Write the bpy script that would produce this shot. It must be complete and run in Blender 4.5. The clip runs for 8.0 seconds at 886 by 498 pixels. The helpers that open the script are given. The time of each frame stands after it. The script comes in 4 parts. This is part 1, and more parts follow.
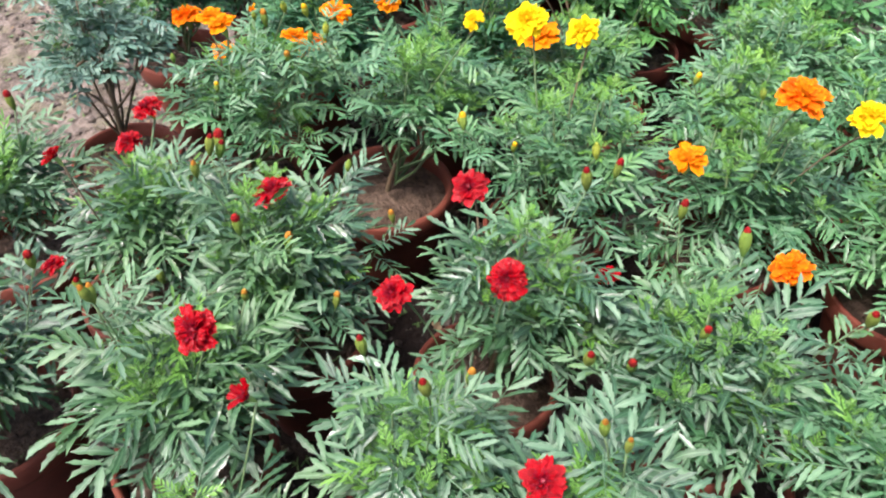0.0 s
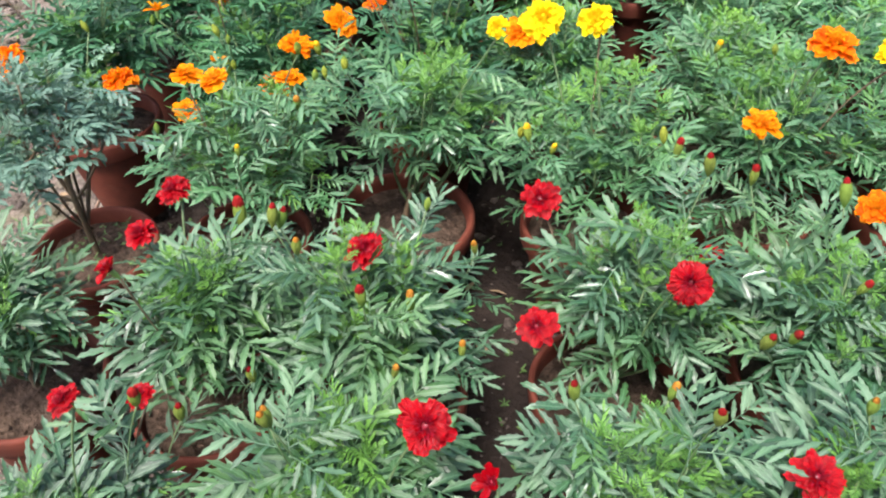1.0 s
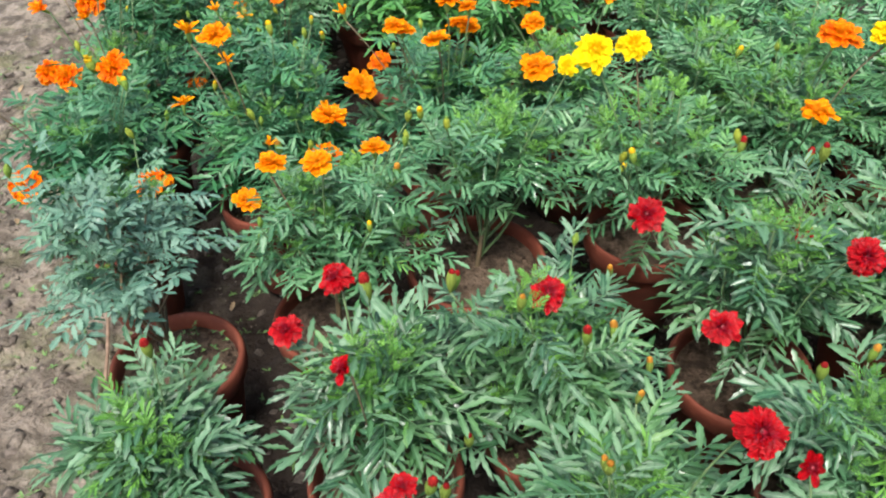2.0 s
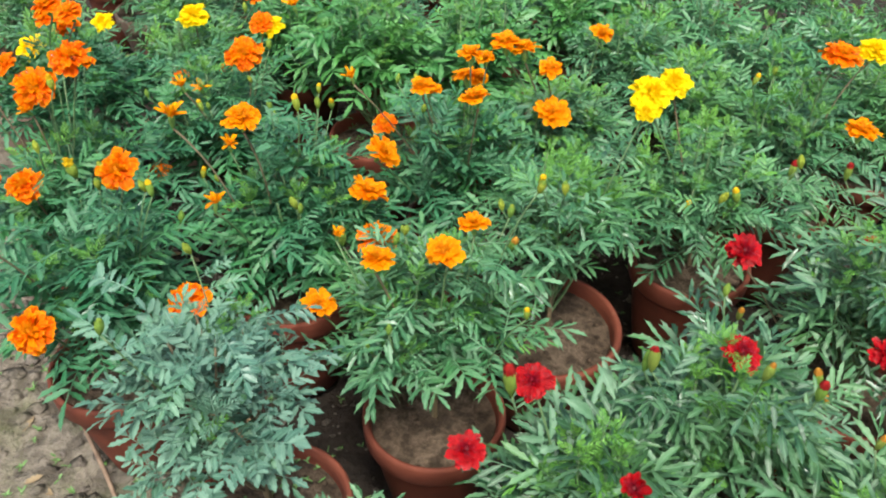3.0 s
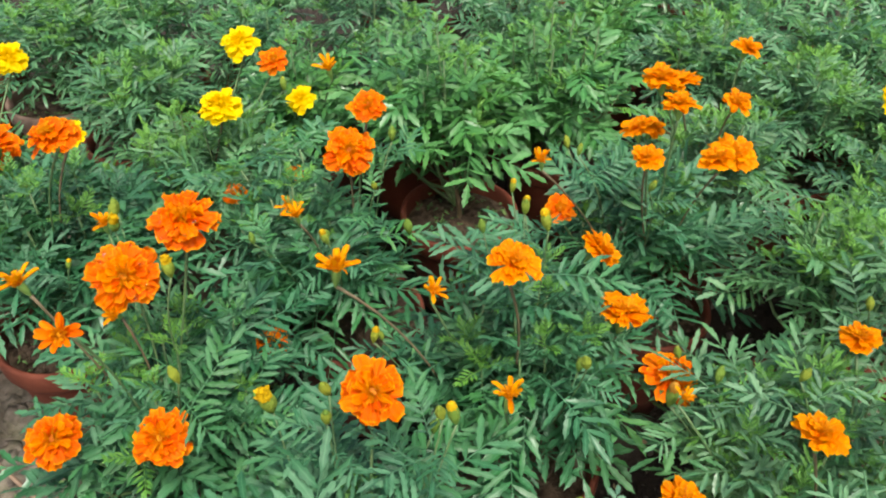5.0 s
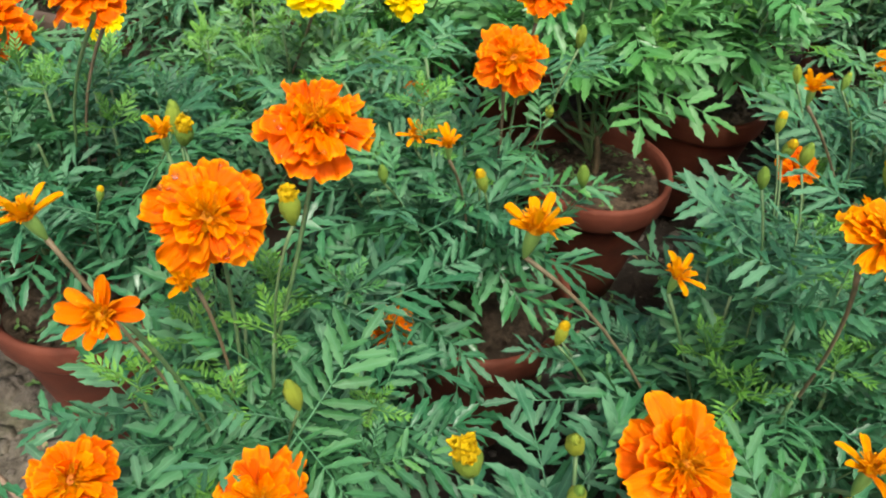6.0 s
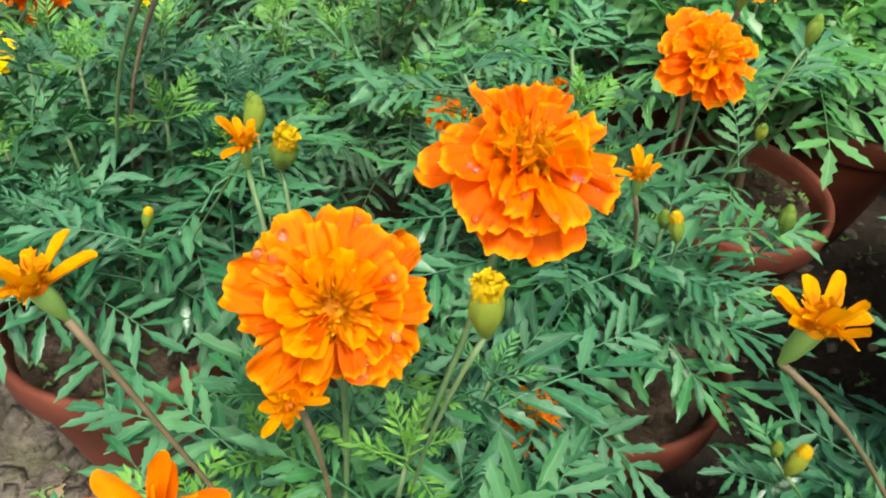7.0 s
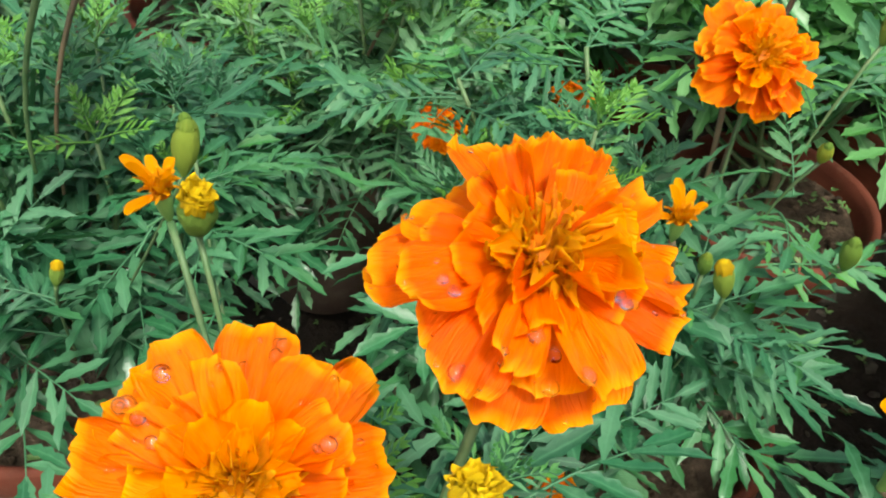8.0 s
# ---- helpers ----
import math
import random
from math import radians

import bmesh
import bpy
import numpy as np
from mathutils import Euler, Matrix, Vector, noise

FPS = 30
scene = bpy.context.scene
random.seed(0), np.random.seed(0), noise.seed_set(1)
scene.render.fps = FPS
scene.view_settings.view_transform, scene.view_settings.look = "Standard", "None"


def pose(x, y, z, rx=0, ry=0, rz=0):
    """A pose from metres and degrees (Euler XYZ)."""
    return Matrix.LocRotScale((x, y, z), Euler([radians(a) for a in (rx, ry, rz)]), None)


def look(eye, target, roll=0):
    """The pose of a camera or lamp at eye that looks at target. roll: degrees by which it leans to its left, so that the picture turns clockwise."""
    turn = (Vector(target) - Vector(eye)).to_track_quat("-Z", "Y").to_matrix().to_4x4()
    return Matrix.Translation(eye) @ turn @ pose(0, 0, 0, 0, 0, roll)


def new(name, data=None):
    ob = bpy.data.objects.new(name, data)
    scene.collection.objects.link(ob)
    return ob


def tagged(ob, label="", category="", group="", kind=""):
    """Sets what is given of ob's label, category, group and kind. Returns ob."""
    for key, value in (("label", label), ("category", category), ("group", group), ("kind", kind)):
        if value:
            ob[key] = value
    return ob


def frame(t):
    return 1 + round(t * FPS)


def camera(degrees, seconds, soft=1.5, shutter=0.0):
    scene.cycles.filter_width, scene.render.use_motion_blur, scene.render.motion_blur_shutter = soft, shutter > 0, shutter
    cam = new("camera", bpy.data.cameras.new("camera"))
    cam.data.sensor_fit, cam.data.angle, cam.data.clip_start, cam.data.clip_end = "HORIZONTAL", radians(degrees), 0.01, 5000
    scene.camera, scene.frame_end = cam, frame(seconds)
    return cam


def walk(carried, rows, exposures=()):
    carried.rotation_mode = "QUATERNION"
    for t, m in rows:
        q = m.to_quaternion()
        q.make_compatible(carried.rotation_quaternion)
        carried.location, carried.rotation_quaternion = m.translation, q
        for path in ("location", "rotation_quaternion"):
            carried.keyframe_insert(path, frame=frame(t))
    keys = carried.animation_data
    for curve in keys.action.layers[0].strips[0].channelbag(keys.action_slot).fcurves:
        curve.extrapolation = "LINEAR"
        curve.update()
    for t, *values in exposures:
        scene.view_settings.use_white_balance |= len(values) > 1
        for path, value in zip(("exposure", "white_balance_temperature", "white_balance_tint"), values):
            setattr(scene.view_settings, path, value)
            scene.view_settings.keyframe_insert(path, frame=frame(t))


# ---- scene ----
cam = camera(59.90, 8.0, soft=2.0)
PATH = [
    (0, (1.2245, -0.6009, 1.1114), (0.0023, 0.1814, -0.2648), -0.85),
    (0.5, (1.1557, -0.6893, 1.0952), (0.0778, 0.2736, -0.2871), -2.68),
    (1, (0.9328, -0.8073, 1.0987), (-0.0075, 0.2899, -0.2840), -2.65),
    (1.5, (0.7560, -0.9755, 1.1480), (0.0155, 0.3138, -0.1897), -1.67),
    (1.7, (0.6939, -1.0333, 1.1574), (0.0025, 0.2869, -0.1764), -3.02),
    (2.8, (0.1977, -0.9763, 1.1332), (-0.0066, 0.5049, -0.1950), 0.67),
    (3, (0.1003, -1.0010, 1.1499), (0.0133, 0.5161, -0.1504), 0.93),
    (3.5, (-0.1212, -1.0227, 1.1444), (-0.1212, 0.4986, -0.1539), -0.43),
    (4, (-0.2848, -0.8512, 1.0710), (-0.1319, 0.6601, -0.2300), 0.59),
    (4.2, (-0.3264, -0.7807, 1.0814), (-0.1037, 0.7208, -0.2208), 1.31),
    (5.3, (-0.5067, -0.5033, 1.0290), (-0.0782, 0.9562, -0.2695), 0.48),
    (5.5, (-0.5304, -0.4508, 0.9920), (-0.1066, 1.0013, -0.3163), 0.65),
    (6, (-0.5787, -0.3061, 0.8419), (-0.1707, 1.1015, -0.5191), 5.12),
    (6.5, (-0.6084, -0.2105, 0.7790), (-0.2426, 1.1882, -0.6030), 6.48),
    (7, (-0.6263, -0.1262, 0.7455), (-0.2836, 1.2662, -0.6487), 6.75),
    (7.5, (-0.6135, -0.0753, 0.7240), (-0.2833, 1.3050, -0.6851), 6.21),
    (8, (-0.5991, -0.0356, 0.7055), (-0.2714, 1.3282, -0.7203), 6.04),
]
walk(cam, [(t, look(e, g, r)) for t, e, g, r in PATH], exposures=[(0.0, 1.48, 6500, 25), (1.7, 1.24, 6500, 14), (2.8, 1.08, 6500, 4), (4.2, 1.02, 6500, 4), (5.3, 0.90, 6850, 7), (6.5, 1.16, 6850, 2), (7.2, 1.23, 6850, 2), (8.0, 1.04, 6800, 0)])

# ---- world, sun and sky: a bright, lightly overcast day ----
world = bpy.data.worlds.new("overcast_sky")
scene.world = world
world.use_nodes = True
wn, wl = world.node_tree.nodes, world.node_tree.links
sky = wn.new("ShaderNodeTexSky")
sky.sky_type = "NISHITA"
sky.sun_disc = False
sky.sun_elevation, sky.sun_rotation = radians(56), radians(205)
sky.air_density, sky.dust_density, sky.ozone_density = 1.0, 4.0, 1.0
wl.new(sky.outputs["Color"], wn["Background"].inputs["Color"])
wn["Background"].inputs["Strength"].default_value = 0.135
sun = new("sun", bpy.data.lights.new("sun", "SUN"))
sun.data.energy, sun.data.angle, sun.data.color = 2.95, radians(14), (1.0, 0.96, 0.9)
sun.matrix_world = look((0, 0, 6), (-1.0, 2.2, 0.0))


# ---- materials ----
def shader(name, roughness=0.6, specular=0.5):
    m = bpy.data.materials.new(name)
    m.use_nodes = True
    b = m.node_tree.nodes["Principled BSDF"]
    b.inputs["Roughness"].default_value = roughness
    b.inputs["Specular IOR Level"].default_value = specular
    return m, m.node_tree.nodes, m.node_tree.links, b


def node(nodes, links, kind, inputs=(), **settings):
    n = nodes.new(kind)
    for key, value in settings.items():
        setattr_plain(n, key, value)
    for socket, value in inputs:
        if isinstance(value, bpy.types.NodeSocket):
            links.new(value, n.inputs[socket])
        else:
            n.inputs[socket].default_value = value
    return n


def setattr_plain(n, key, value):
    if key == "operation":
        n.operation = value
    elif key == "data_type":
        n.data_type = value
    elif key == "blend_type":
        n.blend_type = value


def ramp(nodes, links, fac, stops):
    r = nodes.new("ShaderNodeValToRGB")
    while len(r.color_ramp.elements) < len(stops):
        r.color_ramp.elements.new(0.5)
    for e, (p, c) in zip(r.color_ramp.elements, stops):
        e.position, e.color = p, (*c, 1)
    links.new(fac, r.inputs[0])
    return r.outputs[0]


def mixed(nodes, links, fac, a, b, blend="MIX"):
    m = nodes.new("ShaderNodeMix")
    m.data_type, m.blend_type = "RGBA", blend
    for socket, value in ((m.inputs[0], fac), (m.inputs[6], a), (m.inputs[7], b)):
        if isinstance(value, bpy.types.NodeSocket):
            links.new(value, socket)
        elif isinstance(value, tuple):
            socket.default_value = (*value, 1)
        else:
            socket.default_value = value
    return m.outputs[2]


def noise_tex(nodes, links, scale, detail=4.0, rough=0.55, coords=None):
    n = nodes.new("ShaderNodeTexNoise")
    n.inputs["Scale"].default_value, n.inputs["Detail"].default_value, n.inputs["Roughness"].default_value = scale, detail, rough
    if coords is None:
        coords = nodes.new("ShaderNodeTexCoord").outputs["Object"]
    links.new(coords, n.inputs["Vector"])
    return n.outputs["Fac"]


def bump(nodes, links, bsdf, height, strength, distance):
    b = nodes.new("ShaderNodeBump")
    b.inputs["Strength"].default_value, b.inputs["Distance"].default_value = strength, distance
    links.new(height, b.inputs["Height"])
    links.new(b.outputs["Normal"], bsdf.inputs["Normal"])


def thin(m, nodes, links, bsdf, colour, share, tint):
    """Lets some light through a leaf or a petal."""
    t = nodes.new("ShaderNodeBsdfTranslucent")
    links.new(mixed(nodes, links, 1.0, colour, tint, "MULTIPLY"), t.inputs["Color"])
    mix = nodes.new("ShaderNodeMixShader")
    mix.inputs[0].default_value = share
    links.new(bsdf.outputs[0], mix.inputs[1])
    links.new(t.outputs[0], mix.inputs[2])
    links.new(mix.outputs[0], nodes["Material Output"].inputs["Surface"])


def leaf_material(name, dark, mid, pale, young, roughness, specular):
    """Green leaf: varies leaf by leaf and leaflet by leaflet, with a paler midrib, fine grain and a waxy bloom that shines unevenly."""
    m, n, l, b = shader(name, roughness, specular)
    rnd = n.new("ShaderNodeObjectInfo").outputs["Random"]
    isl = n.new("ShaderNodeNewGeometry").outputs["Random Per Island"]
    colour = ramp(n, l, rnd, [(0.0, dark), (0.34, dark), (0.62, mid), (0.92, mid), (1.0, young)])
    colour = mixed(n, l, ramp(n, l, isl, [(0.0, (0.0, 0.0, 0.0)), (0.80, (0.5, 0.5, 0.5)), (1.0, (0.6, 0.6, 0.6))]), colour, mid)
    colour = mixed(n, l, ramp(n, l, isl, [(0.74, (0.0, 0.0, 0.0)), (0.84, (0.35, 0.35, 0.35)), (1.0, (0.55, 0.55, 0.55))]), colour, pale)
    place = noise_tex(n, l, 6.0, 2.0, 0.5, n.new("ShaderNodeNewGeometry").outputs["Position"])
    colour = mixed(n, l, ramp(n, l, place, [(0.47, (0.0, 0.0, 0.0)), (0.72, (0.42, 0.42, 0.42))]), colour, young)
    grain = noise_tex(n, l, 260.0, 3.0)
    colour = mixed(n, l, ramp(n, l, grain, [(0.40, (0.0, 0.0, 0.0)), (0.80, (0.35, 0.35, 0.35))]), colour, pale)
    uv = n.new("ShaderNodeSeparateXYZ")
    l.new(n.new("ShaderNodeTexCoord").outputs["UV"], uv.inputs[0])
    rib = ramp(n, l, uv.outputs[0], [(0.38, (0.0, 0.0, 0.0)), (0.5, (0.55, 0.55, 0.55)), (0.62, (0.0, 0.0, 0.0))])
    colour = mixed(n, l, rib, colour, pale)
    l.new(colour, b.inputs["Base Color"])
    wax = node(n, l, "ShaderNodeMath", [(0, isl), (1, 0.24)], operation="MULTIPLY").outputs[0]
    l.new(node(n, l, "ShaderNodeMath", [(0, wax), (1, roughness - 0.12)], operation="ADD").outputs[0], b.inputs["Roughness"])
    bump(n, l, b, noise_tex(n, l, 420.0, 2.0), 0.35, 0.0008)
    thin(m, n, l, b, colour, 0.14, (1.5, 1.6, 0.7))
    return m


def petal_material(name, inner, body, edge, share=0.3, roughness=0.55, spec=0.12):
    """Petal: colour runs from its throat to a thin pale border, with fine veins along it."""
    m, n, l, b = shader(name, roughness, spec)
    uv = n.new("ShaderNodeSeparateXYZ")
    tc = n.new("ShaderNodeTexCoord")
    l.new(tc.outputs["UV"], uv.inputs[0])
    isl = n.new("ShaderNodeNewGeometry").outputs["Random Per Island"]
    rnd = n.new("ShaderNodeObjectInfo").outputs["Random"]
    colour = ramp(n, l, uv.outputs[1], [(0.0, inner), (0.40, body), (1.0, body)])
    vary = node(n, l, "ShaderNodeMath", [(0, isl), (1, rnd)], operation="ADD").outputs[0]
    vary = node(n, l, "ShaderNodeMath", [(0, vary), (1, 1.0)], operation="MODULO").outputs[0]
    colour = mixed(n, l, ramp(n, l, vary, [(0.3, (0.0, 0.0, 0.0)), (1.0, (0.42, 0.42, 0.42))]), colour, edge)
    colour = mixed(n, l, ramp(n, l, vary, [(0.0, (0.45, 0.45, 0.45)), (0.3, (0.0, 0.0, 0.0))]), colour, inner)
    wave = n.new("ShaderNodeTexNoise")
    wave.inputs["Scale"].default_value, wave.inputs["Detail"].default_value = 6.0, 3.0
    stretch = n.new("ShaderNodeMapping")
    stretch.inputs["Scale"].default_value = (9.0, 0.7, 1.0)
    l.new(tc.outputs["UV"], stretch.inputs["Vector"])
    l.new(stretch.outputs["Vector"], wave.inputs["Vector"])
    colour = mixed(n, l, ramp(n, l, wave.outputs["Fac"], [(0.4, (0.0, 0.0, 0.0)), (0.8, (0.35, 0.35, 0.35))]), colour, inner)
    off = node(n, l, "ShaderNodeMath", [(0, uv.outputs[0]), (1, 0.5)], operation="SUBTRACT").outputs[0]
    off = node(n, l, "ShaderNodeMath", [(0, off)], operation="ABSOLUTE").outputs[0]
    off = node(n, l, "ShaderNodeMath", [(0, off), (1, 2.0)], operation="MULTIPLY").outputs[0]
    off = node(n, l, "ShaderNodeMath", [(0, off), (1, uv.outputs[1])], operation="MULTIPLY").outputs[0]
    border = node(n, l, "ShaderNodeMath", [(0, off), (1, uv.outputs[1])], operation="MAXIMUM").outputs[0]
    colour = mixed(n, l, ramp(n, l, border, [(0.90, (0.0, 0.0, 0.0)), (0.985, (0.9, 0.9, 0.9))]), colour, edge)
    l.new(colour, b.inputs["Base Color"])
    bump(n, l, b, wave.outputs["Fac"], 0.7, 0.0014)
    thin(m, n, l, b, colour, share, (1.15, 1.1, 0.9))
    return m


def plain_material(name, a, c, roughness=0.6, scale=60.0, specular=0.4, relief=0.0):
    m, n, l, b = shader(name, roughness, specular)
    f = noise_tex(n, l, scale, 4.0)
    colour = ramp(n, l, f, [(0.3, a), (0.7, c)])
    l.new(colour, b.inputs["Base Color"])
    if relief:
        bump(n, l, b, f, 0.6, relief)
    return m


def clay_material(name, dark, mid, pale, lime):
    """Fired clay that is damp and dark in patches, with mineral bloom and fine pores."""
    m, n, l, b = shader(name, 0.78, 0.3)
    rnd = n.new("ShaderNodeObjectInfo").outputs["Random"]
    big = noise_tex(n, l, 9.0, 5.0, 0.6)
    colour = ramp(n, l, big, [(0.3, dark), (0.5, mid), (0.72, pale)])
    colour = mixed(n, l, ramp(n, l, rnd, [(0.0, (0.0, 0.0, 0.0)), (1.0, (0.5, 0.5, 0.5))]), colour, mid)
    bloom = noise_tex(n, l, 23.0, 6.0, 0.7)
    colour = mixed(n, l, ramp(n, l, bloom, [(0.58, (0.0, 0.0, 0.0)), (0.8, (0.5, 0.5, 0.5))]), colour, lime)
    l.new(colour, b.inputs["Base Color"])
    fine = noise_tex(n, l, 320.0, 3.0)
    bump(n, l, b, fine, 0.35, 0.0012)
    return m


def earth_material(name, dark, mid, pale, scale=1.0, bed=False):
    m, n, l, b = shader(name, 0.92, 0.2)
    geo = n.new("ShaderNodeNewGeometry").outputs["Position"]
    big = noise_tex(n, l, 3.2 * scale, 5.0, 0.6, geo)
    fine = noise_tex(n, l, 70.0 * scale, 6.0, 0.65, geo)
    green = noise_tex(n, l, 6.5 * scale, 6.0, 0.7, geo)
    mid_f = noise_tex(n, l, 19.0 * scale, 5.0, 0.6, geo)
    colour = ramp(n, l, big, [(0.32, mid), (0.62, pale)])
    colour = mixed(n, l, ramp(n, l, mid_f, [(0.42, (0.85, 0.85, 0.85)), (0.58, (0.0, 0.0, 0.0))]), colour, dark)
    colour = mixed(n, l, ramp(n, l, fine, [(0.3, (0.6, 0.6, 0.6)), (0.55, (0.0, 0.0, 0.0))]), colour, dark)
    if bed:
        # thin green algae and moss in patches on the path
        colour = mixed(n, l, ramp(n, l, green, [(0.50, (0.0, 0.0, 0.0)), (0.68, (0.65, 0.65, 0.65))]), colour, (0.105, 0.115, 0.048))
        # watered bed, darker than the trodden path; shade between pots is painted in too
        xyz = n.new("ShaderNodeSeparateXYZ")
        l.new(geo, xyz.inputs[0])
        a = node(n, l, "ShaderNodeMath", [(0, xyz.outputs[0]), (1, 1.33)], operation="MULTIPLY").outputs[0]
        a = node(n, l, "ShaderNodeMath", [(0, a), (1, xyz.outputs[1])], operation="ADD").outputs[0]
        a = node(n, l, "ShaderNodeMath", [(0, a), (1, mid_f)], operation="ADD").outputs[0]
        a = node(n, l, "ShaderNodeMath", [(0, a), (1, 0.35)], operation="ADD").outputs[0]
        bed_mask = ramp(n, l, a, [(0.0, (0.0, 0.0, 0.0)), (0.30, (1.0, 1.0, 1.0))])
        damp_shaded = mixed(n, l, fine, (0.014, 0.010, 0.008), (0.052, 0.039, 0.030))
        colour = mixed(n, l, bed_mask, colour, damp_shaded)
    l.new(colour, b.inputs["Base Color"])
    relief = node(n, l, "ShaderNodeMath", [(0, fine), (1, mid_f)], operation="ADD").outputs[0]
    bump(n, l, b, relief, 1.0, 0.016)
    return m


GREEN = leaf_material("marigold_leaf", (0.010, 0.060, 0.020), (0.028, 0.122, 0.042), (0.128, 0.268, 0.135), (0.084, 0.245, 0.024), 0.42, 0.6)
DEEP = leaf_material("deep_green_leaf", (0.007, 0.050, 0.020), (0.017, 0.100, 0.038), (0.074, 0.208, 0.104), (0.058, 0.215, 0.022), 0.44, 0.5)
FRENCH = leaf_material("red_marigold_leaf", (0.006, 0.036, 0.012), (0.017, 0.080, 0.029), (0.118, 0.242, 0.130), (0.072, 0.196, 0.020), 0.40, 0.75)
SILVER = leaf_material("silvery_leaf", (0.034, 0.100, 0.068), (0.056, 0.145, 0.097), (0.165, 0.278, 0.210), (0.080, 0.205, 0.050), 0.48, 0.45)
BROAD = leaf_material("broad_leaf", (0.016, 0.086, 0.018), (0.038, 0.156, 0.034), (0.090, 0.245, 0.085), (0.098, 0.270, 0.025), 0.44, 0.5)
YOUNG = leaf_material("young_leaf", (0.046, 0.160, 0.020), (0.078, 0.225, 0.028), (0.125, 0.285, 0.060), (0.135, 0.310, 0.030), 0.40, 0.4)
STEM = plain_material("green_stem", (0.045, 0.11, 0.035), (0.11, 0.16, 0.07), 0.55, 90.0)
WOODY = plain_material("reddish_stem", (0.07, 0.06, 0.03), (0.13, 0.09, 0.05), 0.65, 90.0)
CALYX = plain_material("calyx", (0.10, 0.20, 0.035), (0.19, 0.30, 0.08), 0.5, 120.0)
ORANGE = petal_material("orange_petal", (0.60, 0.050, 0.001), (0.80, 0.136, 0.001), (0.90, 0.330, 0.004), 0.36, 0.42, 0.10)
AMBER = petal_material("amber_petal", (0.74, 0.130, 0.002), (0.85, 0.260, 0.002), (0.92, 0.400, 0.004), 0.4, 0.5, 0.07)
YELLOW = petal_material("yellow_petal", (0.80, 0.48, 0.002), (0.87, 0.63, 0.004), (0.92, 0.76, 0.012), 0.42, 0.5, 0.07)
RED = petal_material("red_petal", (0.11, 0.0006, 0.003), (0.36, 0.0016, 0.006), (0.52, 0.006, 0.012), 0.24, 0.22, 0.32)
STARRY = petal_material("deep_yellow_petal", (0.74, 0.190, 0.002), (0.86, 0.330, 0.003), (0.92, 0.480, 0.006), 0.3, 0.5, 0.07)
FLAME = petal_material("amber_orange_petal", (0.62, 0.075, 0.001), (0.82, 0.180, 0.002), (0.90, 0.330, 0.004), 0.25, 0.45, 0.1)
FLORET = petal_material("golden_floret", (0.52, 0.120, 0.003), (0.84, 0.310, 0.004), (0.92, 0.500, 0.008), 0.3, 0.45, 0.15)
REDCORE = petal_material("dark_red_floret", (0.10, 0.001, 0.006), (0.28, 0.003, 0.014), (0.42, 0.02, 0.05), 0.2, 0.3, 0.2)
BUDTIP = {"yellow": petal_material("yellow_bud_petal", (0.30, 0.20, 0.01), (0.58, 0.36, 0.008), (0.74, 0.50, 0.012), 0.15),
          "orange": petal_material("orange_bud_petal", (0.20, 0.12, 0.02), (0.42, 0.17, 0.02), (0.55, 0.28, 0.04), 0.15),
          "red": petal_material("red_bud_petal", (0.12, 0.02, 0.01), (0.24, 0.008, 0.010), (0.34, 0.02, 0.014), 0.15)}
BUDSKIN = {c: petal_material(c + "_bud_skin", (0.08, 0.18, 0.03), (0.17, 0.27, 0.045), top, 0.1) for c, top in
           (("yellow", (0.48, 0.40, 0.02)), ("orange", (0.22, 0.17, 0.04)), ("red", (0.18, 0.12, 0.03)))}
CLAY = clay_material("terracotta", (0.046, 0.014, 0.008), (0.112, 0.027, 0.014), (0.172, 0.047, 0.025), (0.17, 0.085, 0.055))
GREYCLAY = clay_material("weathered_clay", (0.075, 0.045, 0.032), (0.150, 0.098, 0.074), (0.235, 0.170, 0.135), (0.32, 0.27, 0.23))
SOIL = earth_material("potting_soil", (0.046, 0.031, 0.020), (0.112, 0.076, 0.050), (0.185, 0.132, 0.092), 2.2)
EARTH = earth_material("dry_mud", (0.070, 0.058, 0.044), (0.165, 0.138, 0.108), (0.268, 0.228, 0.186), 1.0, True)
CLOD = earth_material("mud_clod", (0.085, 0.070, 0.056), (0.150, 0.125, 0.102), (0.225, 0.188, 0.158), 1.5)
STICK = plain_material("weathered_cane", (0.13, 0.085, 0.06), (0.24, 0.17, 0.12), 0.8, 45.0, 0.2, 0.001)
STRAW = plain_material("dry_leaf", (0.14, 0.10, 0.055), (0.27, 0.20, 0.12), 0.8, 40.0, 0.2)
WEED = plain_material("weed_leaf", (0.05, 0.12, 0.03), (0.12, 0.22, 0.06), 0.55, 40.0)


# ---- mesh tools ----
def mesh_of(name, verts, faces, material, uvs=None, smooth=True):
    """One mesh; uvs: one (u, v) for each vertex."""
    me = bpy.data.meshes.new(name)
    me.from_pydata([tuple(v) for v in verts], [], faces)
    if uvs is not None:
        layer = me.uv_layers.new(name="UVMap")
        idx = np.empty(len(me.loops), dtype=np.int32)
        me.loops.foreach_get("vertex_index", idx)
        layer.data.foreach_set("uv", np.asarray(uvs, dtype=np.float32)[idx].ravel())
    if smooth:
        me.polygons.foreach_set("use_smooth", [True] * len(me.polygons))
    me.materials.append(material)
    me.update()
    return me


def part(name, me, parent, m=None, label=""):
    ob = new(name, me)
    ob.parent = parent
    if m is not None:
        ob.matrix_basis = m
    return tagged(ob, label) if label else ob


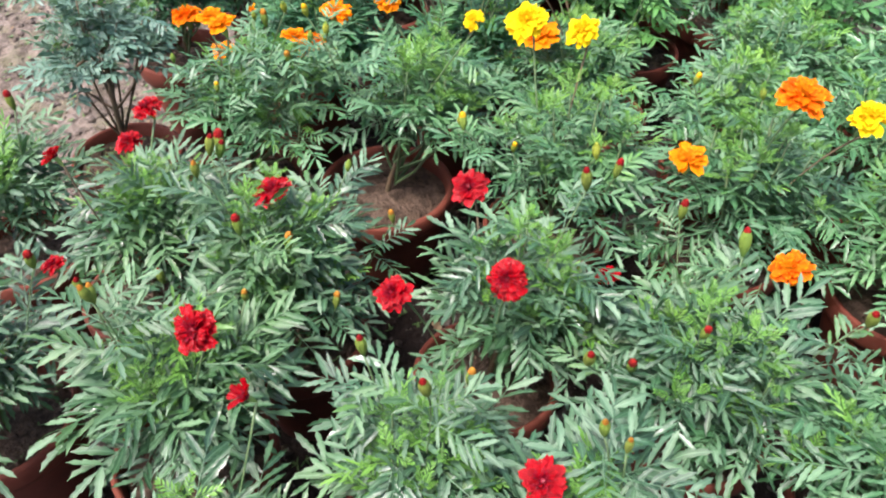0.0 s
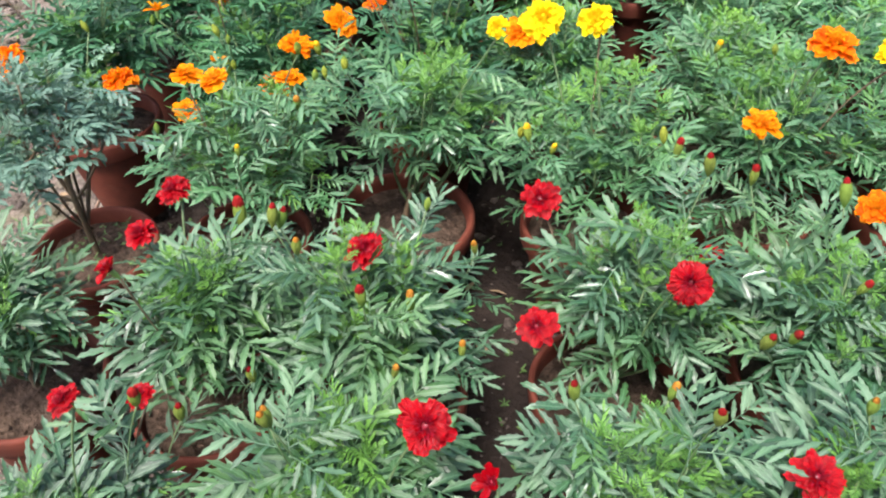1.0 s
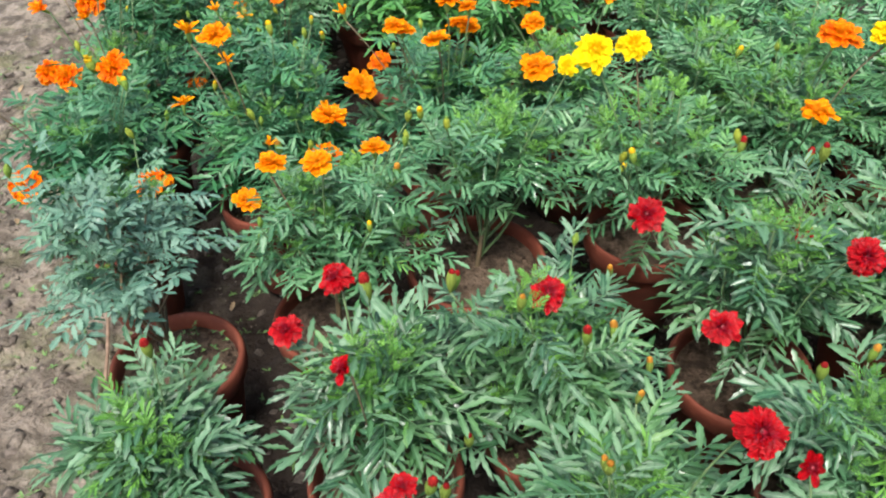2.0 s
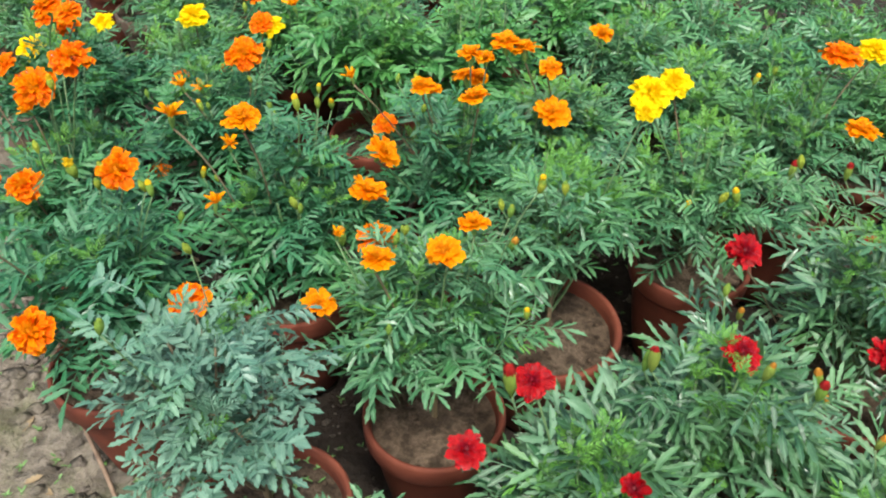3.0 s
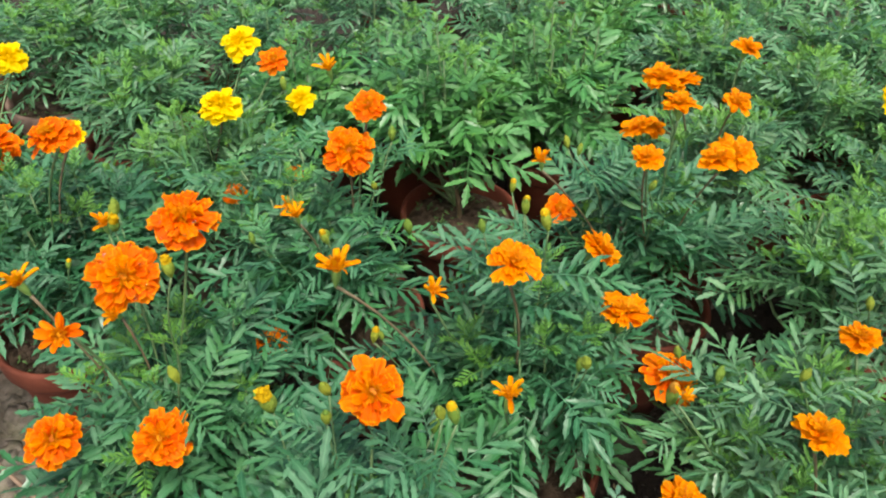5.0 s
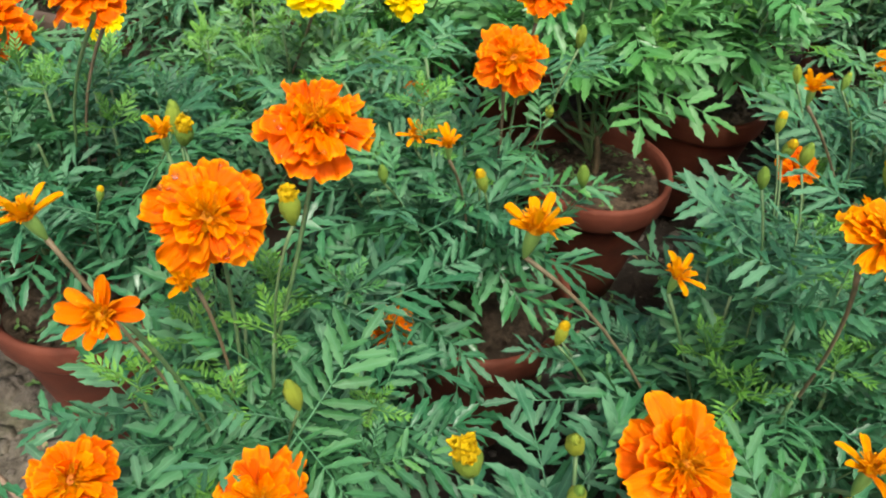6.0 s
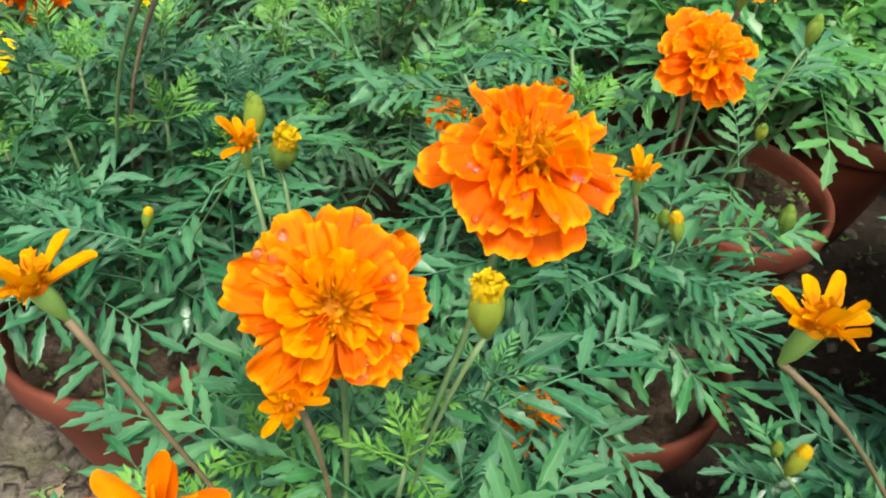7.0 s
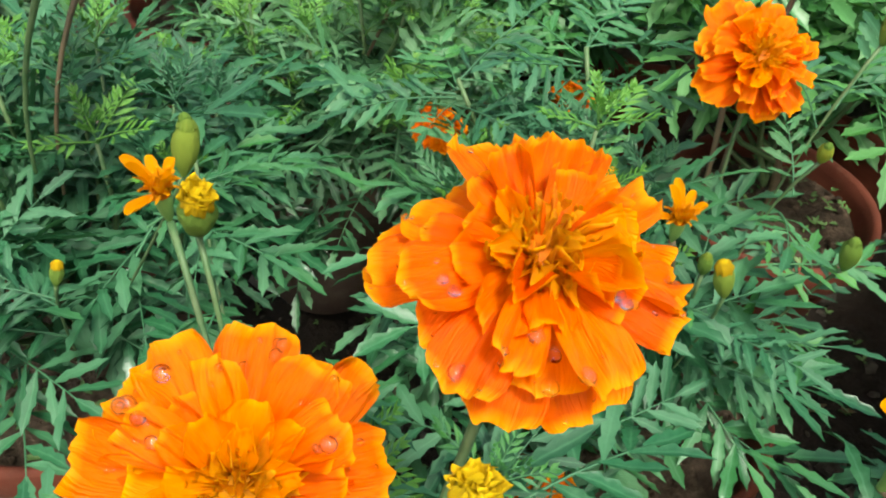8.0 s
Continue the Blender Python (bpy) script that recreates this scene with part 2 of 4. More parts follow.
class Build:
    """Gathers vertices, faces and uvs of one mesh."""

    def __init__(self):
        self.v, self.f, self.uv = [], [], []

    def add(self, verts, faces, uvs=None, m=None):
        k = len(self.v)
        self.v += [tuple(m @ Vector(p)) for p in verts] if m is not None else [tuple(p) for p in verts]
        self.f += [tuple(i + k for i in face) for face in faces]
        self.uv += uvs if uvs is not None else [(0.5, 0.5)] * len(verts)
        return self

    def mesh(self, name, material, smooth=True):
        return mesh_of(name, self.v, self.f, material, self.uv, smooth)


def grid_faces(nu, nv):
    return [(j * nu + i, j * nu + i + 1, (j + 1) * nu + i + 1, (j + 1) * nu + i) for j in range(nv - 1) for i in range(nu - 1)]


def lathe(profile, n, wobble=0.0, rng=None):
    """Turns (radius, height) pairs round z."""
    ph = rng.uniform(0, 6.28) if rng else 0.0
    verts = []
    for r, z in profile:
        for i in range(n):
            a = 2 * math.pi * i / n
            q = r * (1 + wobble * math.sin(2 * a + ph) + 0.5 * wobble * math.sin(5 * a + 2 * ph))
            verts.append((q * math.cos(a), q * math.sin(a), z))
    faces = [(j * n + i, j * n + (i + 1) % n, (j + 1) * n + (i + 1) % n, (j + 1) * n + i) for j in range(len(profile) - 1) for i in range(n)]
    return verts, faces


def tube(points, radii, n=6):
    """A round stem along points."""
    verts, faces = [], []
    pts = [Vector(p) for p in points]
    for k, p in enumerate(pts):
        d = (pts[min(k + 1, len(pts) - 1)] - pts[max(k - 1, 0)]).normalized()
        a = d.cross(Vector((0.31, 0.86, 0.4))).normalized()
        b = d.cross(a)
        for i in range(n):
            w = 2 * math.pi * i / n
            verts.append(p + (a * math.cos(w) + b * math.sin(w)) * radii[k])
    faces = [(j * n + i, j * n + (i + 1) % n, (j + 1) * n + (i + 1) % n, (j + 1) * n + i) for j in range(len(pts) - 1) for i in range(n)]
    faces.append(tuple(range((len(pts) - 1) * n, len(pts) * n)))
    return verts, faces


def bent(a, b, c, k):
    """k points of the curve from a by b to c."""
    a, b, c = Vector(a), Vector(b), Vector(c)
    return [a * (1 - t) ** 2 + b * 2 * t * (1 - t) + c * t * t for t in (i / (k - 1) for i in range(k))]


def aim(p, y, z, s=1.0):
    """A pose at p with its y axis along y and its z axis near z."""
    y = Vector(y).normalized()
    x = y.cross(Vector(z))
    if x.length < 1e-4:
        x = y.cross(Vector((0.3, 0.9, 0.2)))
    x.normalize()
    z = x.cross(y)
    return Matrix(((x.x * s, y.x * s, z.x * s, p[0]), (x.y * s, y.y * s, z.y * s, p[1]), (x.z * s, y.z * s, z.z * s, p[2]), (0, 0, 0, 1)))


def upright(p, z, s=1.0, turn=0.0):
    """A pose at p with its z axis along z, turned about it."""
    z = Vector(z).normalized()
    x = Vector((0.0, 1.0, 0.0)).cross(z).normalized()
    y = z.cross(x)
    m = Matrix(((x.x, y.x, z.x, 0), (x.y, y.y, z.y, 0), (x.z, y.z, z.z, 0), (0, 0, 0, 1))) @ Matrix.Rotation(turn, 4, "Z")
    return Matrix.Translation(p) @ m @ Matrix.Diagonal((s, s, s, 1))


# ---- leaves: a rachis with pairs of toothed leaflets, a metre long before scaling ----
def leaflet(length, width, fold, droop, rng):
    """A lance-shaped leaflet along y, folded at its midrib, with forward-pointing teeth."""
    rows = 9
    verts, uvs = [], []
    curl = rng.uniform(-0.20, 0.20)
    twist = rng.uniform(-0.45, 0.45)
    wave, ph = rng.uniform(0.0, 0.035), rng.uniform(0, 6.28)
    outline = (0.16, 0.46, 0.96, 0.70, 1.16, 0.72, 0.88, 0.36, 0.0)
    for j in range(rows):
        t = j / (rows - 1)
        w = width * 0.5 * outline[j] * rng.uniform(0.92, 1.08)
        z = -droop * length * t * t + wave * length * math.sin(7.0 * t + ph)
        for side in (-1, 0, 1):
            ahead = 0.045 if side and j in (2, 4, 6) else (-0.02 if side and j in (3, 5) else 0.0)
            verts.append((side * w + curl * length * t * t * 0.6, length * (t + ahead), z + (fold * w if side else 0.0) + side * twist * w))
            uvs.append((0.5 + 0.5 * side, t))
    faces = [(j * 3 + i, j * 3 + i + 1, (j + 1) * 3 + i + 1, (j + 1) * 3 + i) for j in range(rows - 1) for i in range(2)]
    return verts, faces, uvs


def leaf_mesh(kind, seed):
    rng = random.Random(seed)
    pairs, ll, lw, first, material, spread = {
        "orange": (6, 0.35, 0.070, 0.20, GREEN, 58), "deep": (6, 0.37, 0.074, 0.20, DEEP, 60), "red": (5, 0.43, 0.082, 0.20, FRENCH, 55), "young": (6, 0.30, 0.050, 0.12, YOUNG, 40),
        "silver": (6, 0.27, 0.090, 0.22, SILVER, 60), "broad": (5, 0.40, 0.106, 0.18, BROAD, 56)}[kind]
    b = Build()
    arch = rng.uniform(0.02, 0.30)
    side = rng.uniform(-0.14, 0.14)

    def spine(t):
        return Vector((side * t * t, t, 0.10 * t - arch * t * t))

    pts = [spine(i / 7) for i in range(8)]
    v, f = tube(pts, [0.012 * (1 - 0.65 * i / 7) for i in range(8)], 4)
    b.add(v, f)
    for k in range(pairs):
        t = first + (0.93 - first) * k / (pairs - 0.4)
        size = 0.55 + 0.55 * math.sin(math.pi * (0.16 + 0.62 * k / pairs))
        for s in (-1, 1):
            if rng.random() < 0.03:
                continue
            q = t + rng.uniform(-0.03, 0.03)
            ang = radians(spread - 14 * k / pairs + rng.uniform(-12, 12))
            d = Vector((s * math.sin(ang), math.cos(ang), rng.uniform(-0.34, 0.30)))
            v, f, u = leaflet(ll * size * rng.uniform(0.80, 1.15), lw * size * rng.uniform(0.85, 1.18), rng.uniform(0.15, 0.5), rng.uniform(0.02, 0.36), rng)
            b.add(v, f, u, aim(spine(q), d, (rng.uniform(-0.35, 0.35), 0, 1)))
    v, f, u = leaflet(ll * 1.0, lw * 1.1, 0.35, 0.15, rng)
    b.add(v, f, u, aim(spine(0.95), (side, 1, 0.05 - 2 * arch * 0.9), (0, 0, 1)))
    return b.mesh("leaf", material)


LEAVES = {kind: [leaf_mesh(kind, 40 + 17 * i + len(kind)) for i in range(9)] for kind in ("orange", "deep", "red", "silver", "broad", "young")}

LEAF_UV = {}
for group in LEAVES.values():
    for me in group:
        uv = [(0.5, 0.5)] * len(me.vertices)
        for loop in me.loops:
            uv[loop.vertex_index] = tuple(me.uv_layers[0].data[loop.index].uv)
        LEAF_UV[me.name] = uv


# ---- shoot tips: a rosette of finely cut young leaves, unit length, growing along +z ----
def shoot_mesh(material, seed):
    rng = random.Random(seed)
    b = Build()
    for i in range(8):
        a, rise = 2.399963 * i, radians(14 + 8.5 * i + rng.uniform(-8, 8))
        length = (1.0 - 0.075 * i) * rng.uniform(0.8, 1.1)
        out = Vector((math.cos(a), math.sin(a), 0))
        d = out * math.cos(rise) + Vector((0, 0, math.sin(rise)))
        leaf = aim((0, 0, 0.04 * i), d, (-out.x, -out.y, 1.2), length)
        v, f = tube([(0, 0, 0), (0, 0.5, 0.03), (0, 0.95, -0.03)], [0.022, 0.016, 0.008], 3)
        b.add(v, f, None, leaf)
        for k in range(5):
            y = 0.30 + 0.14 * k
            for s in (-1, 1, 0) if k == 4 else (-1, 1):
                ang = radians(46 - 4 * k + rng.uniform(-8, 8)) * s
                ll, lw = (0.36 - 0.03 * k) * rng.uniform(0.85, 1.15), 0.040
                tip = (ll * math.sin(ang), y + ll * math.cos(ang), rng.uniform(-0.06, 0.10))
                mid = (0.5 * ll * math.sin(ang), y + 0.5 * ll * math.cos(ang), 0.02)
                nx, ny = lw * math.cos(ang), -lw * math.sin(ang)
                v = [(0, y, 0), (mid[0] - nx, mid[1] - ny, mid[2] + 0.015), (mid[0], mid[1], mid[2] - 0.01), (mid[0] + nx, mid[1] + ny, mid[2] + 0.015), tip]
                b.add(v, [(0, 2, 1), (0, 3, 2), (1, 2, 4), (2, 3, 4)], [(0.5, 0), (0, 0.5), (0.5, 0.5), (1, 0.5), (0.5, 1)], leaf)
    return b.mesh("shoot_tip", material)


SHOOTS = {kind: [shoot_mesh(material, 80 + 10 * i + k) for k in range(3)] for i, (kind, material) in enumerate(
    (("silver", SILVER), ("young", YOUNG), ("orange", GREEN), ("deep", DEEP), ("red", FRENCH), ("broad", BROAD)))}
FRESH = {"silver": 4, "deep": 2, "orange": 1, "red": 1, "broad": 2}


# ---- flowers: unit diameter, facing +z ----
def petal(length, width, cup, ruffle, arch, rng, nu=7, nv=7, notch=0.05, tip=0.17):
    """A spatula-shaped petal along y with a crinkled, notched edge."""
    verts, uvs = [], []
    ph, kk, far_off = rng.uniform(0, 6.28), rng.uniform(4.2, 6.4), rng.uniform(0, 90)
    fine = 1.0 if nu > 9 else 0.0
    for j in range(nv):
        t = 1.0 - (1.0 - j / (nv - 1)) ** 1.35
        w = width * 0.5 * (0.20 + 0.80 * math.sin(0.5 * math.pi * min(1.0, t * 1.15)) ** 1.3) * (1.0 - 0.16 * max(0.0, (t - 0.88) / 0.12) ** 2)
        for i in range(nu):
            s = 2 * i / (nu - 1) - 1
            crinkle = noise.noise(Vector((s * 2.6, t * 4.0, far_off)))
            frill = noise.noise(Vector((s * 6.5, t * 3.0, far_off + 7.0))) * fine
            y = length * t - length * tip * abs(s) ** 3.2 * t ** 3 + notch * length * (math.cos(kk * s * 1.3 + ph) + 0.8 * crinkle + 1.1 * frill) * t ** 4
            z = arch * length * (t - t * t * 1.35) + cup * width * s * s * t
            z += 0.065 * width * math.cos(3.0 * math.pi * s + 0.4 * math.sin(ph)) * math.sin(math.pi * min(1.0, t * 1.15))
            z += ruffle * width * math.sin(kk * s + ph) * t ** 2 * (0.35 + 0.65 * abs(s)) + 0.11 * width * crinkle * t
            z += 0.30 * ruffle * width * math.sin(2.3 * kk * s + 2 * ph) * t ** 8 + 0.13 * width * frill * t ** 3
            verts.append((s * w + 0.05 * width * crinkle * t * t, y, z))
            uvs.append((i / (nu - 1), t))
    return verts, grid_faces(nu, nv), uvs


RINGS = {
    "semi": [(10, 0.48, 0.29, -2, 0.02), (10, 0.42, 0.25, 16, 0.04), (8, 0.32, 0.19, 34, 0.05)],
    "crimson": [(12, 0.49, 0.24, -6, 0.02), (12, 0.43, 0.21, 10, 0.04), (11, 0.35, 0.17, 28, 0.05), (9, 0.24, 0.12, 50, 0.06)],
}


def ring_poses(form, rng):
    """Pose and size of every petal of a full flower: (matrix, length, width, ring)."""
    out = []
    if form == "double":
        # a full marigold: petals follow a spiral, long and flat outside, short, narrow and upright inside
        count = 42
        for i in range(count):
            t = i / (count - 1)
            a = 2.399963 * i + rng.uniform(-0.22, 0.22)
            e = radians(-12 + 46 * t ** 1.6 + rng.uniform(-13, 13))
            d = Vector((math.cos(a) * math.cos(e), math.sin(a) * math.cos(e), math.sin(e)))
            p = Vector((math.cos(a) * 0.03, math.sin(a) * 0.03, 0.015 + 0.085 * t))
            out.append((aim(p, d, (rng.uniform(-0.5, 0.5), rng.uniform(-0.5, 0.5), 1)), (0.53 - 0.29 * t ** 1.25) * rng.uniform(0.76, 1.06), (0.31 - 0.20 * t) * rng.uniform(0.8, 1.2), int(5 * t * 0.999)))
        return out
    for k, (count, length, width, lift, rise) in enumerate(RINGS[form]):
        off = rng.uniform(0, 6.28)
        for i in range(count):
            a = off + 2 * math.pi * (i + rng.uniform(-0.32, 0.32)) / count
            e = radians(lift + rng.uniform(-10, 10))
            d = Vector((math.cos(a) * math.cos(e), math.sin(a) * math.cos(e), math.sin(e)))
            p = Vector((math.cos(a) * 0.035, math.sin(a) * 0.035, rise))
            out.append((aim(p, d, (rng.uniform(-0.3, 0.3), rng.uniform(-0.3, 0.3), 1)), length * rng.uniform(0.72, 1.10), width * rng.uniform(0.72, 1.25), k))
    return out


def core(rng, count, height, spread=0.10, quill=0.24, rings=(22, 18)):
    """The tuft of small rolled florets in the middle."""
    b = Build()
    v, f = lathe([(spread * 1.15, 0.03), (spread * 1.05, 0.08), (spread * 0.8, 0.105), (spread * 0.4, 0.115), (0.002, 0.12)], 12)
    b.add(v, f, [(0.5, 0.05)] * len(v))
    for ring, lift, length in ((rings[0], 34, quill), (rings[1], 54, quill * 0.8)):
        for i in range(ring):
            a = 2 * math.pi * (i + rng.uniform(-0.4, 0.4)) / ring
            e = radians(lift + rng.uniform(-18, 18))
            v, f, u = petal(length * rng.uniform(0.55, 1.15), 0.050 * rng.uniform(0.6, 1.4), rng.uniform(0.6, 1.3), 0.14, 0.25, rng, 7, 7, 0.05, 0.22)
            b.add(v, f, u, aim((0.05 * math.cos(a), 0.05 * math.sin(a), 0.09), (math.cos(a) * math.cos(e), math.sin(a) * math.cos(e), math.sin(e)), (rng.uniform(-0.5, 0.5), rng.uniform(-0.5, 0.5), 1)))
    for i in range(count):
        r = spread * math.sqrt((i + 0.5) / count)
        a = 2.4 * i
        v, f, u = petal(height * rng.uniform(0.5, 1.2), 0.030 * rng.uniform(0.7, 1.6), 1.0, 0.2, 0.3, rng, 5, 5, 0.03, 0.30)
        d = Vector((math.cos(a) * (0.15 + 4.5 * r) + rng.uniform(-0.3, 0.3), math.sin(a) * (0.15 + 4.5 * r) + rng.uniform(-0.3, 0.3), 1))
        b.add(v, f, u, aim((r * math.cos(a), r * math.sin(a), 0.09 - 2.0 * r * r), d, (math.cos(a), math.sin(a), 0.2)))
    return b


def bloom_mesh(form, material, seed):
    """All petals of one flower that stays far off, in one mesh."""
    rng = random.Random(seed)
    b = Build()
    for m, length, width, k in ring_poses(form, rng):
        v, f, u = petal(length, width, rng.uniform(-0.05, 0.25), rng.uniform(0.06, 0.15) + 0.08 * (form == "crimson"), rng.uniform(0.0, 0.25), rng, 7, 6)
        b.add(v, f, u, m)
    return b.mesh("petals", material)


def strap(length, width, curl, rng):
    """A narrow strap-shaped petal along y, rolled at its edges, with a blunt rounded tip."""
    nu, nv, verts, uvs = 7, 9, [], []
    lean, far_off = rng.uniform(-0.12, 0.12), rng.uniform(0, 90)
    for j in range(nv):
        t = j / (nv - 1)
        w = width * 0.5 * (0.42 + 0.58 * min(1.0, t * 1.5) ** 0.8) * (1.0 - 0.24 * max(0.0, (t - 0.85) / 0.15) ** 2)
        for i in range(nu):
            u = 2 * i / (nu - 1) - 1
            crinkle = noise.noise(Vector((u * 1.7, t * 3.0, far_off)))
            y = length * (t - 0.06 * u ** 4 * t ** 4 + 0.03 * crinkle * t ** 3)
            z = curl * length * t * t + (0.75 - 0.50 * t) * width * u * u * (0.4 + t) + 0.16 * width * crinkle
            verts.append((u * w + lean * length * t * t, y, z))
            uvs.append((i / (nu - 1), t * 0.94))
    return verts, grid_faces(nu, nv), uvs


def star_mesh(material, seed, low=18, high=78, width=0.12, count=8):
    """A flower that is just opening: a few blunt strap petals of unequal length round a tuft."""
    rng = random.Random(seed)
    b = Build()
    for i in range(count):
        a = 2 * math.pi * (i + rng.uniform(-0.3, 0.3)) / count
        e = radians(rng.uniform(low, high))
        v, f, u = strap(0.50 * rng.uniform(0.6, 1.1), width * rng.uniform(0.8, 1.2), rng.uniform(-0.25, 0.12), rng)
        b.add(v, f, u, aim((0.06 * math.cos(a), 0.06 * math.sin(a), 0.02), (math.cos(a) * math.cos(e), math.sin(a) * math.cos(e), math.sin(e)), (0, 0, 1)))
    return b.mesh("petals", material)


def calyx_mesh():
    b = Build()
    prof = [(0.035, -0.42), (0.055, -0.36), (0.095, -0.27), (0.118, -0.14), (0.125, -0.02), (0.11, 0.02)]
    v, f = lathe(prof, 10)
    return b.add(v, f).mesh("calyx", CALYX)


BLOOMS = {
    "orange": [bloom_mesh("double", ORANGE, 300 + i) for i in range(4)],
    "amber": [bloom_mesh("semi", AMBER, 320 + i) for i in range(4)],
    "yellow": [bloom_mesh("double", YELLOW, 340 + i) for i in range(3)],
    "red": [bloom_mesh("crimson", RED, 360 + i) for i in range(4)],
    "star": [star_mesh(STARRY, 380 + i) for i in range(4)],
    "flame": [star_mesh(FLAME, 390 + i, 14, 62, 0.165, 11) for i in range(2)],
    "redstar": [star_mesh(RED, 400 + i, 14, 60, 0.24) for i in range(2)],
}
_r = random.Random(5)
CORES = {"orange": core(_r, 90, 0.125, 0.12, 0.18, (20, 16)).mesh("floret_tuft", FLORET), "amber": core(_r, 44, 0.10).mesh("floret_tuft", FLORET),
         "yellow": core(_r, 50, 0.11).mesh("floret_tuft", YELLOW), "red": core(_r, 34, 0.09, 0.10, 0.22).mesh("floret_tuft", REDCORE),
         "star": core(_r, 30, 0.17, 0.08, 0.22, (12, 9)).mesh("floret_tuft", FLORET)}
CORES["flame"], CORES["redstar"] = CORES["star"], CORES["red"]
CALYX_MESH = calyx_mesh()


def one_petal(material, seed, low=-0.10, high=0.16, arch=0.36, frill=0.0):
    rng = random.Random(seed)
    v, f, u = petal(1.0, 0.70, rng.uniform(low, high), rng.uniform(0.08, 0.17) + frill, rng.uniform(0.02, arch), rng, 17, 11, 0.019, 0.060)
    return mesh_of("petal", v, f, material, u)


PETALS = {"orange": [one_petal(ORANGE, 500 + i) for i in range(11)], "amber": [one_petal(AMBER, 520 + i) for i in range(6)],
          "yellow": [one_petal(YELLOW, 540 + i) for i in range(6)], "red": [one_petal(RED, 560 + i, frill=0.10) for i in range(8)]}
# the inner petals are folded lengthwise
FOLDED = {"orange": [one_petal(ORANGE, 600 + i, 0.35, 0.95, 0.2) for i in range(4)] + [one_petal(AMBER, 620 + i, 0.4, 1.0, 0.2) for i in range(5)]}
BUD_SHAPE = [(0.09, 0.0), (0.15, 0.10), (0.27, 0.30), (0.39, 0.58), (0.46, 0.88), (0.46, 1.15), (0.39, 1.38), (0.30, 1.52)]
BUD_TIPS = ([(0.26, 1.48), (0.26, 1.58), (0.21, 1.69), (0.13, 1.78), (0.06, 1.83), (0.002, 1.84)],
            [(0.34, 1.30), (0.375, 1.42), (0.385, 1.54), (0.36, 1.68), (0.29, 1.80), (0.18, 1.90), (0.08, 1.94), (0.002, 1.93)])


def bud_meshes(colour, seed, opening):
    """A ribbed calyx, and the rolled petals that show at its mouth."""
    rng = random.Random(seed)
    v, f = lathe(BUD_SHAPE, 24)
    v = [(x * q, y * q, z) for x, y, z in v for q in (1 + 0.045 * math.cos(6 * math.atan2(y, x)),)]
    body = Build().add(v, f, [(0.5 + 0.5 * math.cos(6 * math.atan2(p[1], p[0])), p[2] / 1.7) for p in v]).mesh("bud", BUDSKIN[colour])
    tip = Build()
    v, f = lathe(BUD_TIPS[opening], 40)
    turn = rng.uniform(0, 6.28)
    v = [(x * q, y * q, z + 0.05 * math.cos(7 * math.atan2(y, x) + 2.0 * z + turn) * math.hypot(x, y)) for x, y, z in v for q in (1 + 0.09 * math.cos(7 * math.atan2(y, x) + 5.0 * z + turn) + 0.07 * math.cos(11 * math.atan2(y, x) - 6.0 * z + turn),)]
    tip.add(v, f, [(0.5 + 0.5 * math.cos(7 * math.atan2(p[1], p[0])), (p[2] - 1.2) / 0.75) for p in v])
    return body, tip.mesh("bud_tip", BUDTIP[colour] if opening or colour != "yellow" else BUDSKIN[colour])


def curl_mesh(seed):
    rng = random.Random(seed)
    v, f, u = petal(1.0, 0.75, 0.5, 0.22, 0.4, rng, 11, 8, 0.05, 0.1)
    return mesh_of("petal", v, f, BUDTIP["yellow"], u)


CURLS = [curl_mesh(800 + i) for i in range(5)]
BUDS = {c: [bud_meshes(c, 70 + i, i // 2) for i in range(4)] for c in ("yellow", "orange", "red")}
_b = Build()
_v, _f = lathe([(0.0002, -0.3), (0.42, -0.22), (0.60, 0.0), (0.50, 0.22), (0.26, 0.36), (0.0002, 0.40)], 12)
DROP_GLASS, dn_, dl_, db_ = shader("water", 0.03, 0.5)
_clear, _lens, _both = dn_.new("ShaderNodeBsdfTransparent"), dn_.new("ShaderNodeBsdfGlass"), dn_.new("ShaderNodeMixShader")
_lens.inputs["IOR"].default_value, _lens.inputs["Roughness"].default_value = 1.33, 0.0
_both.inputs[0].default_value = 0.7
dl_.new(_clear.outputs[0], _both.inputs[1])
dl_.new(_lens.outputs[0], _both.inputs[2])
dl_.new(_both.outputs[0], dn_["Material Output"].inputs["Surface"])
DROP = _b.add(_v, _f).mesh("water_drop", DROP_GLASS)


def stalk(root, start, head, rng, thick=0.0016, material=None):
    """A flower stalk from inside the plant to the base of a head."""
    start, head = Vector(start), Vector(head)
    mid = start.lerp(head, 0.45) + Vector((rng.uniform(-0.012, 0.012), rng.uniform(-0.012, 0.012), 0.02))
    pts = bent(start, mid, head, 7)
    v, f = tube(pts, [thick * (1.0 + 0.5 * (i / 6) ** 3) for i in range(7)], 6)
    part("stalk", mesh_of("stalk", v, f, material or STEM), root)


HEADS = []
LEAF_OF = {}
FACING = {"amber": Vector((0.0, -0.02, 1.0)), "star": Vector((0.0, -0.08, 1.0)), "yellow": Vector((-0.08, -0.42, 0.88))}


